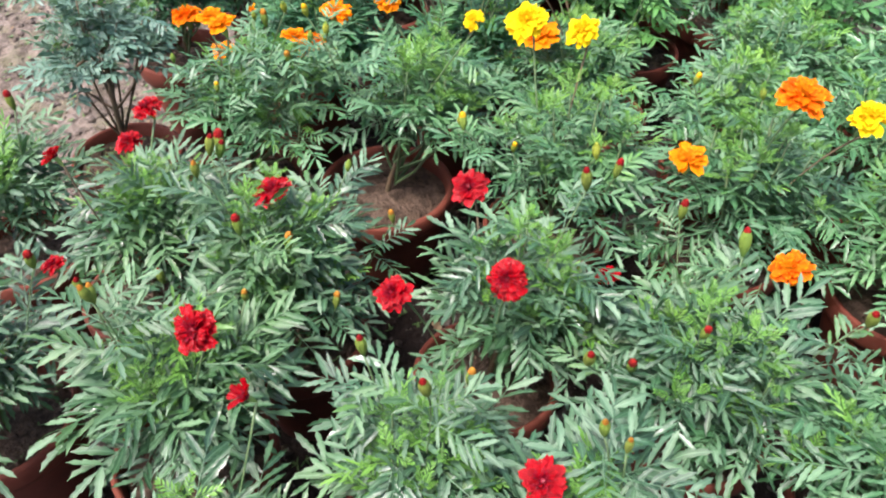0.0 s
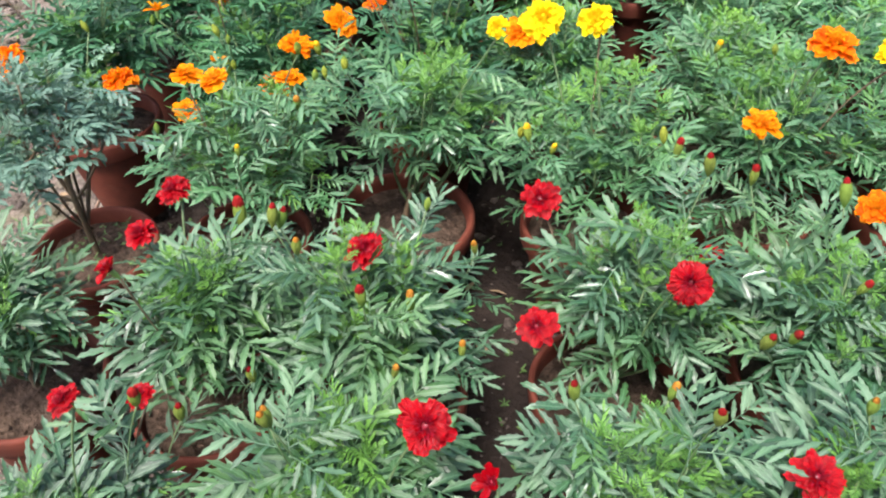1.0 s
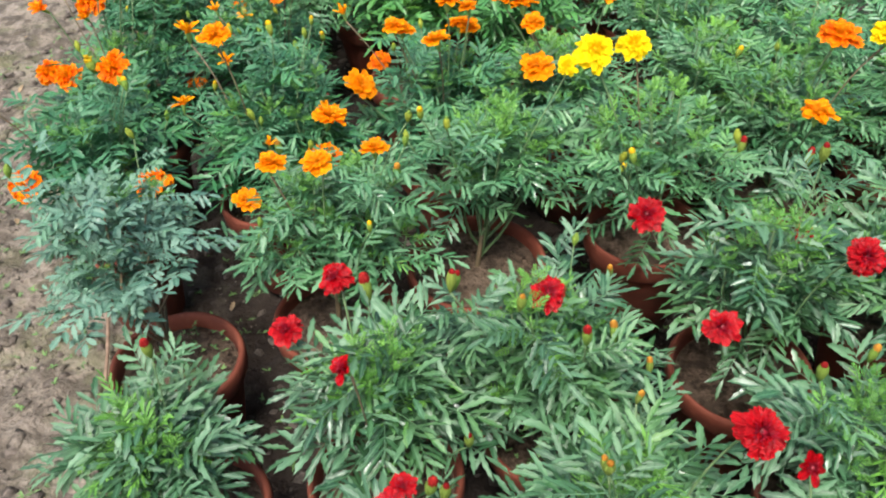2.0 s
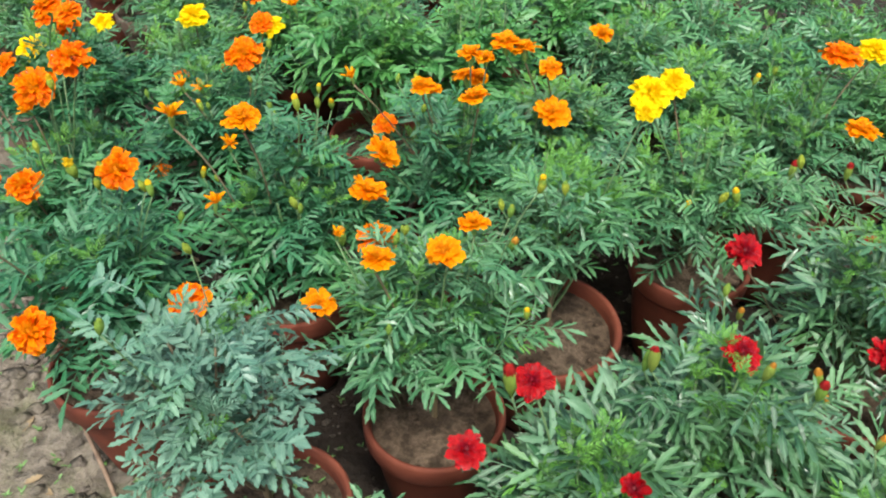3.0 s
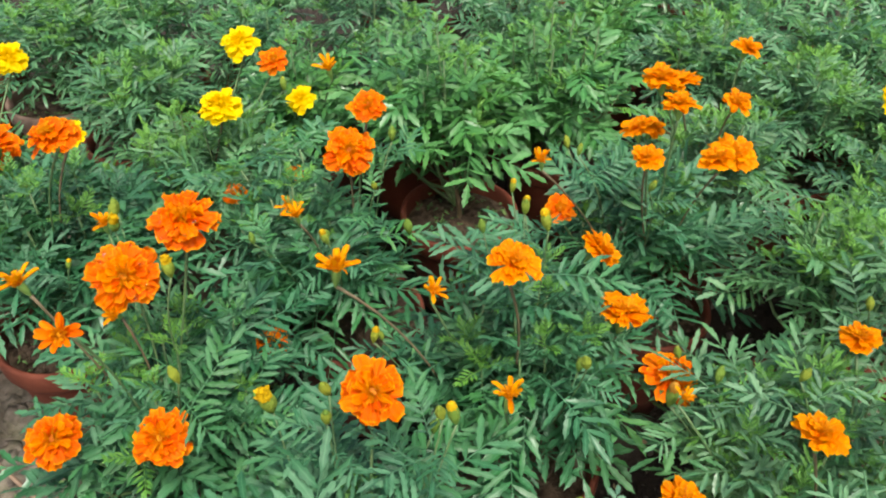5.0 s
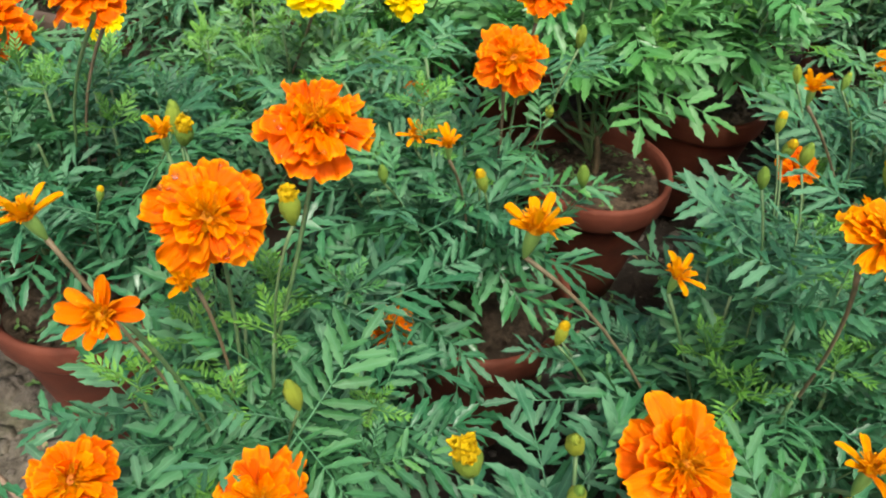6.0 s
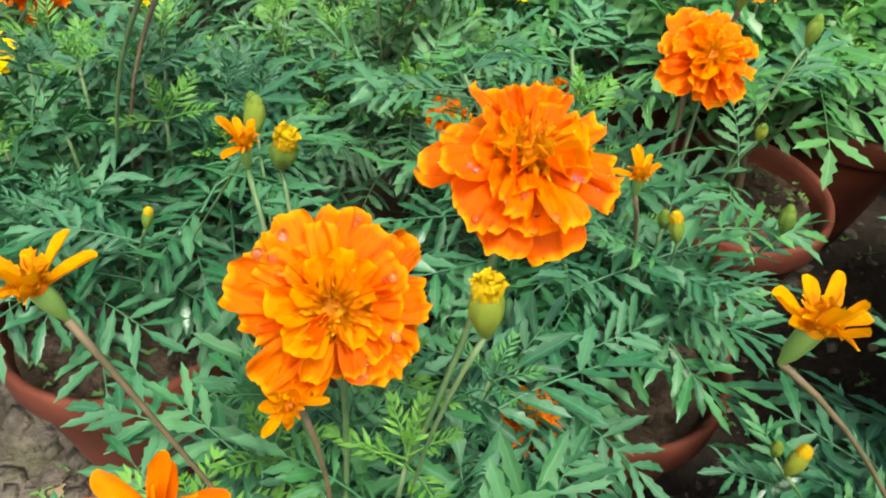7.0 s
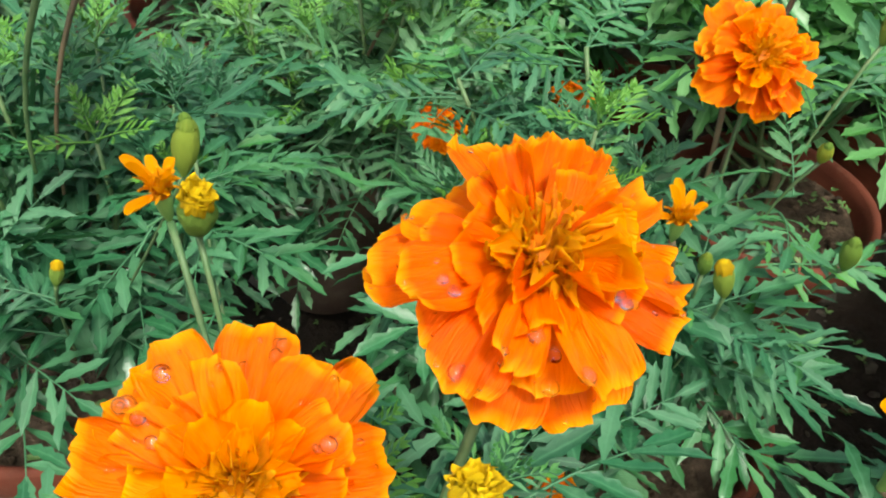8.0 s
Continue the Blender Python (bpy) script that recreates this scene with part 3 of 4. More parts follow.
def flower(root, kind, place, size, face=None, seed=0, fine=False, drops=0, hidden=False):
    """A flower head on its stalk; a fine one has every petal as a piece of its own."""
    rng = random.Random(seed)
    base = Vector(root.location)
    p = Vector(place) - base
    z = (Vector(face) if face else FACING.get(kind, Vector((-0.03, -0.32, 0.92))) + Vector((rng.uniform(-0.25, 0.25), rng.uniform(-0.25, 0.25), 0))).normalized()
    size *= 1.12 if kind in ("star", "flame", "redstar") else 0.92
    if not hidden:
        HEADS.append((Vector(place), z, 0.42 * size))
    star = kind in ("star", "flame", "redstar")
    p = p - z * size * (0.14 if not star else 0.05)
    m = upright(p, z, size, rng.uniform(0, 6.28))
    laid = []
    if fine:
        head = part("flower_head", CORES[kind], root, m)
        form = {"orange": "double", "yellow": "double", "amber": "semi", "red": "crimson"}[kind]
        for q, length, width, k in ring_poses(form, rng):
            pm = rng.choice(FOLDED[kind] if kind in FOLDED and (k >= 4 or k == 3 and rng.random() < 0.6) else PETALS[kind])
            q = q @ Matrix.Diagonal((width / 0.70, length, length * 0.9, 1))
            part("petal", pm, head, q)
            if k < 3:
                laid.append((q, pm))
    else:
        head = part("flower_head", rng.choice(BLOOMS[kind]), root, m)
        part("floret_tuft", CORES[kind], head)
    part("calyx", CALYX_MESH, head, Matrix.Diagonal((0.72, 0.72, 1.0, 1)) if star else None)
    end = p - z * size * 0.41
    start = Vector((p.x * 0.45, p.y * 0.45, max(0.24, p.z - 0.16)))
    stalk(root, start, end, rng, 0.0008 + 0.009 * size, WOODY if seed % 3 == 0 else STEM)
    for i in range(drops):
        q, pm = rng.choice(laid)
        at = q @ pm.vertices[17 * rng.randint(5, 9) + rng.randint(3, 13)].co
        s = 0.010 + 0.046 * rng.random() ** 2.6
        part("water_drop", DROP, head, Matrix.Translation(at + Vector((0, 0, 0.3 * s))) @ Matrix.Diagonal((s, s, s, 1)))
    if hidden:
        # a leafy shoot grows over it
        over = p + Vector((0.012, 0.020, 0.026))
        stalk(root, start, over, rng, 0.0012)
        for i in range(9):
            a = 0.7 * i + rng.uniform(-0.3, 0.3)
            part("leaf", rng.choice(LEAVES[LEAF_OF[root.name]]), root, aim(over - Vector((0, 0, 0.003 * i)), (math.cos(a), math.sin(a), rng.uniform(-0.15, 0.4)), (rng.uniform(-0.3, 0.3), rng.uniform(-0.3, 0.3), 1), rng.uniform(0.055, 0.085)))
    return head


def bud(root, colour, place, size, seed=0, opening=False):
    """A closed bud: green calyx and a coloured tip."""
    rng = random.Random(seed)
    p = Vector(place) - Vector(root.location)
    z = Vector((rng.uniform(-0.3, 0.3), rng.uniform(-0.3, 0.3), 1)).normalized()
    size *= {"yellow": 0.84, "orange": 1.08, "red": 1.25}[colour]
    HEADS.append((Vector(place), z, 0.9 * size))
    slim = 1.0 if opening else (0.86 if colour == "yellow" else 0.72)
    p = p - z * size * 1.0
    body, tip = BUDS[colour][rng.choice((2, 2, 3)) if opening else rng.choice((0, 1, 0, 1, 2) if colour == "yellow" else (0, 1, 2, 3))]
    b = part("bud", body, root, upright(p, z, size) @ Matrix.Diagonal((slim, slim, 1.0, 1)))
    part("bud_tip", tip, b)
    for i in range(18 if opening else 0):
        a, e, r = 2.399963 * i, radians(rng.uniform(72, 104)), 0.34 - 0.012 * i
        part("petal", rng.choice(CURLS), b, aim((r * math.cos(a), r * math.sin(a), 1.18 + 0.014 * i), (math.cos(a) * math.cos(e), math.sin(a) * math.cos(e), math.sin(e)), (-math.cos(a), -math.sin(a), 0.3), rng.uniform(0.50, 0.74)))
    foot, neck = Vector((p.x * 0.6, p.y * 0.6, max(0.24, p.z - 0.12))), p + z * size * 0.05
    stalk(root, foot, neck, rng, 0.0008)
    for i in range(0 if opening else 4):
        # small leaves up the stalk
        a = rng.uniform(0, 6.28)
        at = bent(foot, foot.lerp(neck, 0.45) + Vector((0, 0, 0.02)), neck, 9)[(2, 4, 5, 6)[i]]
        part("leaf", rng.choice(LEAVES[LEAF_OF[root.name]]), root, aim(at, (math.cos(a), math.sin(a), rng.uniform(0.1, 0.6)), (rng.uniform(-0.4, 0.4), rng.uniform(-0.4, 0.4), 1), rng.uniform(0.075, 0.095) - 0.010 * i))


# ---- pots ----
def pot_meshes(seed, material):
    rng = random.Random(seed)
    body = Build()
    v, f = lathe([(0.002, 0.004), (0.062, 0.0), (0.068, 0.004), (0.078, 0.06), (0.090, 0.13), (0.0985, 0.178), (0.0985, 0.186)], 40, 0.006, rng)
    body.add(v, f)
    v, f = lathe([(0.0950, 0.200), (0.087, 0.14), (0.083, 0.12)], 40, 0.006)
    body.add(v, f)
    rim = Build()
    v, f = lathe([(0.097, 0.178), (0.1050, 0.180), (0.1075, 0.186), (0.1085, 0.205), (0.1080, 0.215), (0.1058, 0.220), (0.1015, 0.2205), (0.0985, 0.217), (0.0960, 0.205), (0.0945, 0.19)], 40, 0.006, rng)
    rim.add(v, f)
    return body.mesh("pot_body", material), rim.mesh("rim", material)


def soil_mesh(seed):
    b = Build()
    n, verts, faces = 30, [(0, 0, 0.012)], []
    for j in range(1, 9):
        for i in range(n):
            a, r = 2 * math.pi * i / n, 0.0955 * j / 8
            h = noise.noise(Vector((r * math.cos(a) * 45, r * math.sin(a) * 45, seed * 3.1))) * 0.006 + 0.010 * (1 - (j / 8) ** 2)
            verts.append((r * math.cos(a), r * math.sin(a), h))
    faces += [(0, 1 + i, 1 + (i + 1) % n) for i in range(n)]
    faces += [(1 + j * n + i, 1 + (j + 1) * n + i, 1 + (j + 1) * n + (i + 1) % n, 1 + j * n + (i + 1) % n) for j in range(7) for i in range(n)]
    b.add(verts, faces)
    return b.mesh("soil", SOIL)


def crumb_mesh(seed):
    rng = random.Random(seed)
    b = Build()
    for i in range(60):
        a, r, s = rng.uniform(0, 6.28), 0.088 * math.sqrt(rng.random()), rng.uniform(0.0012, 0.005)
        b.add(*pebble(rng, s), m=pose(r * math.cos(a), r * math.sin(a), 0.007 + 0.3 * s))
    return b.mesh("soil_litter", SOIL)


def pebble(rng, s):
    v = [(0, 0, 1), (0.9, 0, 0.2), (0.28, 0.85, 0.2), (-0.72, 0.53, 0.2), (-0.72, -0.53, 0.2), (0.28, -0.85, 0.2), (0.5, 0.4, -0.7), (-0.5, 0.3, -0.7), (0.0, -0.6, -0.7)]
    v = [tuple(c * s * rng.uniform(0.7, 1.3) for c in p) for p in v]
    f = [(0, 1, 2), (0, 2, 3), (0, 3, 4), (0, 4, 5), (0, 5, 1), (1, 6, 2), (2, 6, 7), (2, 7, 3), (3, 7, 4), (4, 7, 8), (4, 8, 5), (5, 8, 1), (1, 8, 6), (6, 8, 7)]
    return v, f


POTS = [pot_meshes(i, CLAY) for i in range(4)]
GREYPOTS = [pot_meshes(9 + i, GREYCLAY) for i in range(2)]
SOILS = [soil_mesh(i) for i in range(5)]
CRUMBS = [crumb_mesh(i) for i in range(5)]


# ---- a potted plant ----
LOOKS = {"orange": ("orange", 14, 0.150, 0.084), "deep": ("deep", 13, 0.150, 0.094), "red": ("red", 15, 0.110, 0.080), "silver": ("silver", 18, 0.160, 0.074), "broad": ("broad", 13, 0.150, 0.086)}


def leaf_into(b, me, m):
    uv = LEAF_UV[me.name]
    b.add([v.co for v in me.vertices], [tuple(q.vertices) for q in me.polygons], uv, m)


def potted_plant(kind, at, crown=None, top=0.50, reach=None, label="", seed=0, grey=False, shoots=None, tilt=0.0, pairs=4, bare=0.30, joined=False, skirt=18, spill=0.36, woody=False, wide=1.0):
    """A clay pot with soil and a bushy plant. at: where it stands; crown: the middle of its leaves; top: height of the leaves."""
    rng = random.Random(1000 + seed)
    leaf, n, r0, ll = LOOKS[kind]
    n, reach = shoots or n, reach or r0
    root = new("potted_marigold")
    root.location = (at[0], at[1], 0.0)
    LEAF_OF[root.name] = leaf
    tagged(root, label, "potted plant", "potted marigolds in the bed")
    body, rim = (GREYPOTS if grey else POTS)[seed % (2 if grey else 4)]
    turn = pose(0, 0, 0, 0, tilt, rng.uniform(0, 360)) @ Matrix.Diagonal((wide, wide, rng.uniform(0.95, 1.06), 1))
    pb = part("pot_body", body, root, turn)
    part("rim", rim, pb)
    part("soil", SOILS[seed % 5], root, turn @ pose(0, 0, 0.192))
    tagged(part("soil_litter", CRUMBS[seed % 5], root, turn @ pose(0, 0, 0.192)), kind="stuff")
    if seed % 3 == 1 or seed == 14:
        moss = Build()
        for i in range(60):
            a, r = rng.uniform(0, 6.28), 0.088 * math.sqrt(rng.random())
            for k in range(3):
                w = rng.uniform(0, 6.28)
                v, f, u = leaflet(rng.uniform(0.004, 0.010), rng.uniform(0.002, 0.004), 0.4, 0.3, rng)
                moss.add(v, f, u, aim((r * math.cos(a), r * math.sin(a), 0.198), (math.cos(w), math.sin(w), rng.uniform(0.2, 1.0)), (0, 0, 1)))
        tagged(part("moss", moss.mesh("moss", WEED), root), kind="stuff")
    c = Vector(((crown[0] - at[0]) if crown else 0.0, (crown[1] - at[1]) if crown else 0.0, 0.0))
    trunk_top = Vector((c.x * 0.8, c.y * 0.8, 0.41)) if woody else Vector((c.x * 0.3, c.y * 0.3, 0.27))
    trunk = bent((0, 0, 0.185), (c.x * 0.1, c.y * 0.1, 0.30) if woody else (0.004, 0.003, 0.23), trunk_top, 5)
    v, f = tube(trunk, [0.0062, 0.0056, 0.005, 0.0044, 0.0036] if woody else [0.0055, 0.005, 0.0046, 0.0042, 0.0036], 7)
    part("main_stem", mesh_of("main_stem", v, f, WOODY), root)
    mass = Build()
    for i in range(n):
        r = reach * 0.66 * math.sqrt((i + 0.35) / n) * rng.uniform(0.80, 1.18)
        a = 2.399963 * i + seed + rng.uniform(-0.25, 0.25)
        floor_z = bare + rng.uniform(-0.05, 0.06)
        q = r / (reach * 0.72)
        tip = Vector((c.x + r * math.cos(a), c.y + r * math.sin(a), top - 0.03 - (top - 0.33) * 0.75 * q * q + rng.uniform(-0.03, 0.02)))
        start = Vector((c.x * 0.2, c.y * 0.2, rng.uniform(0.21, 0.27)))
        if woody:
            start = trunk[1 + i % 4]
        bow = 0.45 if woody else 0.92
        mid = Vector((start.x * (1 - bow) + tip.x * bow, start.y * (1 - bow) + tip.y * bow, start.z * 0.72 + tip.z * 0.28)) + Vector((rng.uniform(-0.02, 0.02), rng.uniform(-0.02, 0.02), 0))
        pts = bent(start, mid, tip, 9)
        v, f = tube(pts[::2], [0.0030, 0.0027, 0.0023, 0.0019, 0.0013], 5)
        part("stem", mesh_of("stem", v, f, WOODY if woody else STEM), root)
        least = min(0.75, max(0.35, (floor_z - start.z) / max(0.05, tip.z - start.z)))
        spin = rng.uniform(0, 6.28)
        tip_way = (pts[8] - pts[7]).normalized() + Vector((rng.uniform(-0.2, 0.2), rng.uniform(-0.2, 0.2), 0.6))
        part("shoot_tip", rng.choice(SHOOTS[leaf if i % FRESH[leaf] else "young"]), root, upright(pts[8], tip_way, ll * rng.uniform(0.34, 0.54), spin))
        for k in range(1, pairs + 1):
            t = 1.0 - (1.0 - least) * (k / pairs) ** 0.9
            x = t * 8
            j = min(7, int(x))
            p = pts[j].lerp(pts[j + 1], x - j)
            tan = (pts[min(8, j + 1)] - pts[j]).normalized()
            side = tan.cross(Vector((0.2, 0.1, 1))).normalized()
            other = tan.cross(side)
            spin += math.pi / 2 + rng.uniform(-0.3, 0.3)
            open_ = radians((24 + 60 * (k / pairs) ** 0.7) + rng.uniform(-18, 18))
            size = ll * (0.40 + 0.70 * min(1.0, k / (pairs - 1.8))) * rng.uniform(0.72, 1.18)
            for s in (0, math.pi):
                w = spin + s
                out = side * math.cos(w) + other * math.sin(w)
                d = tan * math.cos(open_) + out * math.sin(open_)
                if d.z < -0.2:
                    d.z = -0.2 + rng.uniform(-0.1, 0.1)
                if p.z + d.z * size < floor_z - 0.04:
                    d.z = rng.uniform(-0.05, 0.35)
                up = Vector((rng.uniform(-0.55, 0.55), rng.uniform(-0.55, 0.55), 1.0)) + tan * 0.45
                me, m = rng.choice(LEAVES["young" if k == 1 and i % 2 == 0 and leaf not in ("silver", "deep") else leaf]), aim(p, d, up, size)
                if joined:
                    leaf_into(mass, me, m)
                else:
                    part("leaf", me, root, m)
    # the lower and inner leaves, too many and too hidden to pick apart
    for i in range(skirt):
        a, h = 2.399963 * i + rng.uniform(-0.3, 0.3), rng.random() ** (1.0 + 2.0 * (spill > 0.5))
        z = max(0.255, bare - 0.045) + (top - 0.36) * h + rng.uniform(-0.01, 0.02)
        r = reach * (0.15 + spill * math.sqrt(rng.random())) * (1.0 - 0.2 * h)
        pull = min(1.0, (z - 0.2) / 0.2)
        p = Vector((c.x * pull + r * math.cos(a), c.y * pull + r * math.sin(a), z))
        b_ = a + rng.uniform(-0.7, 0.7)
        d = Vector((math.cos(b_), math.sin(b_), rng.uniform(-0.3, 0.25)))
        leaf_into(mass, rng.choice(LEAVES[leaf]), aim(p, d, (rng.uniform(-0.2, 0.2), rng.uniform(-0.2, 0.2), 1), ll * rng.uniform(0.85, 1.15)))
    foliage = part("foliage", mass.mesh("foliage", LEAVES[leaf][0].materials[0]), root)
    tagged(foliage, kind="stuff")
    return root


def ground_height(x, y):
    if not (-2.0 < x < 1.75 and -1.3 < y < 1.95):
        return -0.012
    p = Vector((x, y, 0.0))
    return 0.012 * noise.noise(p * 2.1) + 0.011 * noise.noise(p * 7.3) + 0.013 * noise.noise(p * 17.0) + 0.010 * noise.noise(p * 37.0) - 0.012


# ---- ground: one sheet to the horizon ----
near_x, near_y = np.arange(-1.9, 1.7, 0.011), np.arange(-1.2, 1.9, 0.011)
far = np.array([0.4, 1.2, 3.0, 8.0, 20.0, 60.0, 200.0, 600.0])
gx = np.concatenate([near_x[0] - far[::-1], near_x, near_x[-1] + far])
gy = np.concatenate([near_y[0] - far[::-1], near_y, near_y[-1] + far])
gv = [(x, y, ground_height(x, y)) for y in gy for x in gx]
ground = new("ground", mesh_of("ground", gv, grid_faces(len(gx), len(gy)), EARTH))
tagged(ground, "dry brown crumbly mud ground under the flower pots", "ground", kind="structure")

# ---- the potted plants ----
plant = potted_plant("silver", (-0.155, -0.455), (-0.205, -0.425), 0.545, label="silvery grey-green marigold bush in a terracotta pot", reach=0.17, shoots=18, pairs=4, bare=0.45, skirt=6, woody=True, seed=1)
bud(plant, "yellow", (-0.277, -0.484, 0.580), 0.0150, 2099)
bud(plant, "yellow", (-0.267, -0.282, 0.512), 0.0143, 32)
plant = potted_plant("orange", (0.05, -0.285), (0.03, -0.215), 0.48, label="green marigold with amber flowers in a terracotta pot", reach=0.175, shoots=16, bare=0.42, skirt=8, seed=2)
bud(plant, "yellow", (-0.020, -0.121, 0.412), 0.0150, 2120)
bud(plant, "yellow", (-0.019, -0.044, 0.364), 0.0150, 2085)
bud(plant, "yellow", (0.178, -0.209, 0.583), 0.0150, 2078)
bud(plant, "yellow", (-0.034, -0.321, 0.391), 0.0150, 2071)
bud(plant, "yellow", (0.145, -0.160, 0.505), 0.0150, 2064)
flower(plant, "orange", (-0.052, -0.090, 0.386), 0.0754, face=(0.1, -0.2, 1), seed=63, fine=True)
flower(plant, "star", (-0.099, -0.168, 0.452), 0.0248, seed=70)
flower(plant, "amber", (-0.118, -0.234, 0.386), 0.0546, seed=77)
flower(plant, "amber", (-0.026, -0.264, 0.503), 0.0547, seed=84)
flower(plant, "amber", (0.059, -0.276, 0.529), 0.0568, seed=91)
flower(plant, "amber", (0.094, -0.166, 0.491), 0.0506, seed=98)
bud(plant, "yellow", (0.004, -0.200, 0.494), 0.0131, 105)
bud(plant, "yellow", (0.166, -0.333, 0.481), 0.0119, 112)
bud(plant, "orange", (0.149, -0.205, 0.482), 0.0155, 119)
bud(plant, "yellow", (-0.002, -0.351, 0.458), 0.0127, 126)
bud(plant, "orange", (-0.097, -0.148, 0.433), 0.0182, 133)
plant = potted_plant("orange", (0.225, -0.085), (0.24, 0.005), 0.53, label="tall leafy green marigold in a terracotta pot", reach=0.13, bare=0.36, wide=1.17, skirt=10, seed=3)
bud(plant, "yellow", (0.214, -0.161, 0.549), 0.0150, 2169)
flower(plant, "yellow", (0.341, 0.021, 0.567), 0.0409, seed=94)
bud(plant, "yellow", (0.181, -0.177, 0.569), 0.0149, 101)
bud(plant, "yellow", (0.132, -0.130, 0.492), 0.0130, 108)
plant = potted_plant("orange", (0.49, 0.08), (0.475, 0.135), 0.5, label="green marigold with bright yellow flowers in a terracotta pot", reach=0.17, bare=0.31, skirt=14, spill=0.4, seed=4)
bud(plant, "yellow", (0.443, 0.037, 0.383), 0.0150, 2057)
bud(plant, "red", (0.617, 0.091, 0.428), 0.0150, 2050)
flower(plant, "yellow", (0.366, 0.107, 0.554), 0.0774, seed=125)
flower(plant, "yellow", (0.415, 0.178, 0.538), 0.0677, seed=132)
bud(plant, "yellow", (0.470, -0.081, 0.493), 0.0167, 139)
bud(plant, "yellow", (0.606, 0.052, 0.470), 0.0174, 146)
bud(plant, "yellow", (0.456, -0.075, 0.484), 0.0163, 153)
plant = potted_plant("orange", (0.69, 0.28), (0.68, 0.34), 0.48, label="green marigold with orange flowers in a terracotta pot", reach=0.165, bare=0.26, skirt=40, spill=0.7, seed=5)
flower(plant, "yellow", (0.806, 0.353, 0.529), 0.0699, seed=156)
flower(plant, "amber", (0.713, 0.113, 0.502), 0.0642, seed=163)
flower(plant, "orange", (0.730, 0.305, 0.543), 0.0820, seed=170)
bud(plant, "yellow", (0.581, 0.270, 0.497), 0.0153, 177)
bud(plant, "yellow", (0.642, 0.354, 0.474), 0.0146, 184)
plant = potted_plant("orange", (0.92, 0.45), (0.92, 0.47), 0.49, label="green marigold in a terracotta pot", seed=6)
plant = potted_plant("deep", (-0.45, -0.23), (-0.455, -0.205), 0.465, label="dense green marigold at the bed edge in a terracotta pot", reach=0.115, bare=0.43, skirt=8, seed=7)
bud(plant, "yellow", (-0.344, -0.121, 0.432), 0.0150, 2092)
flower(plant, "orange", (-0.407, -0.150, 0.537), 0.0670, face=(-0.03, -0.55, 0.8), seed=218, fine=True)
flower(plant, "star", (-0.523, -0.309, 0.540), 0.0440, seed=225)
flower(plant, "orange", (-0.474, -0.351, 0.417), 0.0722, face=(-0.1, -0.6, 0.8), seed=232, fine=True)
flower(plant, "orange", (-0.309, -0.243, 0.385), 0.0734, seed=239, fine=True)
bud(plant, "yellow", (-0.449, -0.135, 0.497), 0.0142, 253)
bud(plant, "yellow", (-0.345, -0.186, 0.532), 0.0157, 260)
bud(plant, "yellow", (-0.498, -0.107, 0.500), 0.0200, 267, True)
bud(plant, "yellow", (-0.356, -0.184, 0.534), 0.0137, 274)
bud(plant, "yellow", (-0.446, -0.116, 0.513), 0.0150, 281)
plant = potted_plant("deep", (-0.215, -0.04), (-0.20, 0.025), 0.485, label="green marigold with orange flowers in a terracotta pot", reach=0.162, shoots=16, bare=0.29, skirt=30, spill=0.4, seed=8)
bud(plant, "yellow", (-0.159, 0.138, 0.485), 0.0150, 2190)
bud(plant, "yellow", (-0.174, 0.102, 0.508), 0.0150, 2183)
bud(plant, "yellow", (-0.372, 0.053, 0.390), 0.0150, 2148)
flower(plant, "star", (-0.408, 0.060, 0.498), 0.0570, face=(0.1, -0.1, 1), seed=249)
flower(plant, "star", (-0.307, 0.029, 0.467), 0.0370, face=(0.05, -0.1, 1), seed=256)
flower(plant, "star", (-0.277, -0.143, 0.481), 0.0395, seed=263)
flower(plant, "amber", (-0.246, -0.054, 0.575), 0.0649, seed=270, fine=True)
flower(plant, "amber", (-0.079, -0.006, 0.419), 0.0758, seed=277, fine=True)
bud(plant, "yellow", (-0.176, -0.101, 0.454), 0.0170, 284)
bud(plant, "yellow", (-0.178, 0.138, 0.514), 0.0120, 291)
bud(plant, "yellow", (-0.242, 0.061, 0.524), 0.0130, 298)
bud(plant, "yellow", (-0.361, 0.076, 0.362), 0.0110, 305)
bud(plant, "yellow", (-0.172, -0.083, 0.430), 0.0130, 312)
bud(plant, "yellow", (-0.186, 0.016, 0.556), 0.0172, 319)
plant = potted_plant("deep", (0.07, 0.18), (0.06, 0.22), 0.45, label="green marigold with orange flowers in a terracotta pot", reach=0.14, seed=9)
flower(plant, "amber", (-0.062, 0.097, 0.427), 0.0713, face=(0.55, -0.1, 0.75), seed=280)
flower(plant, "orange", (-0.079, 0.202, 0.417), 0.0528, seed=287)
flower(plant, "star", (-0.128, 0.174, 0.519), 0.0343, seed=294)
flower(plant, "amber", (0.072, 0.204, 0.562), 0.0585, seed=301)
flower(plant, "amber", (0.063, 0.279, 0.482), 0.0582, seed=308)
flower(plant, "amber", (-0.004, 0.132, 0.535), 0.0490, seed=315)
flower(plant, "amber", (0.010, 0.146, 0.524), 0.0475, seed=322)
flower(plant, "amber", (0.087, 0.276, 0.479), 0.0501, seed=329)
flower(plant, "amber", (0.084, 0.116, 0.531), 0.0558, seed=336)
flower(plant, "amber", (0.097, 0.242, 0.536), 0.0459, seed=343)
bud(plant, "yellow", (-0.054, 0.218, 0.496), 0.0120, 350)
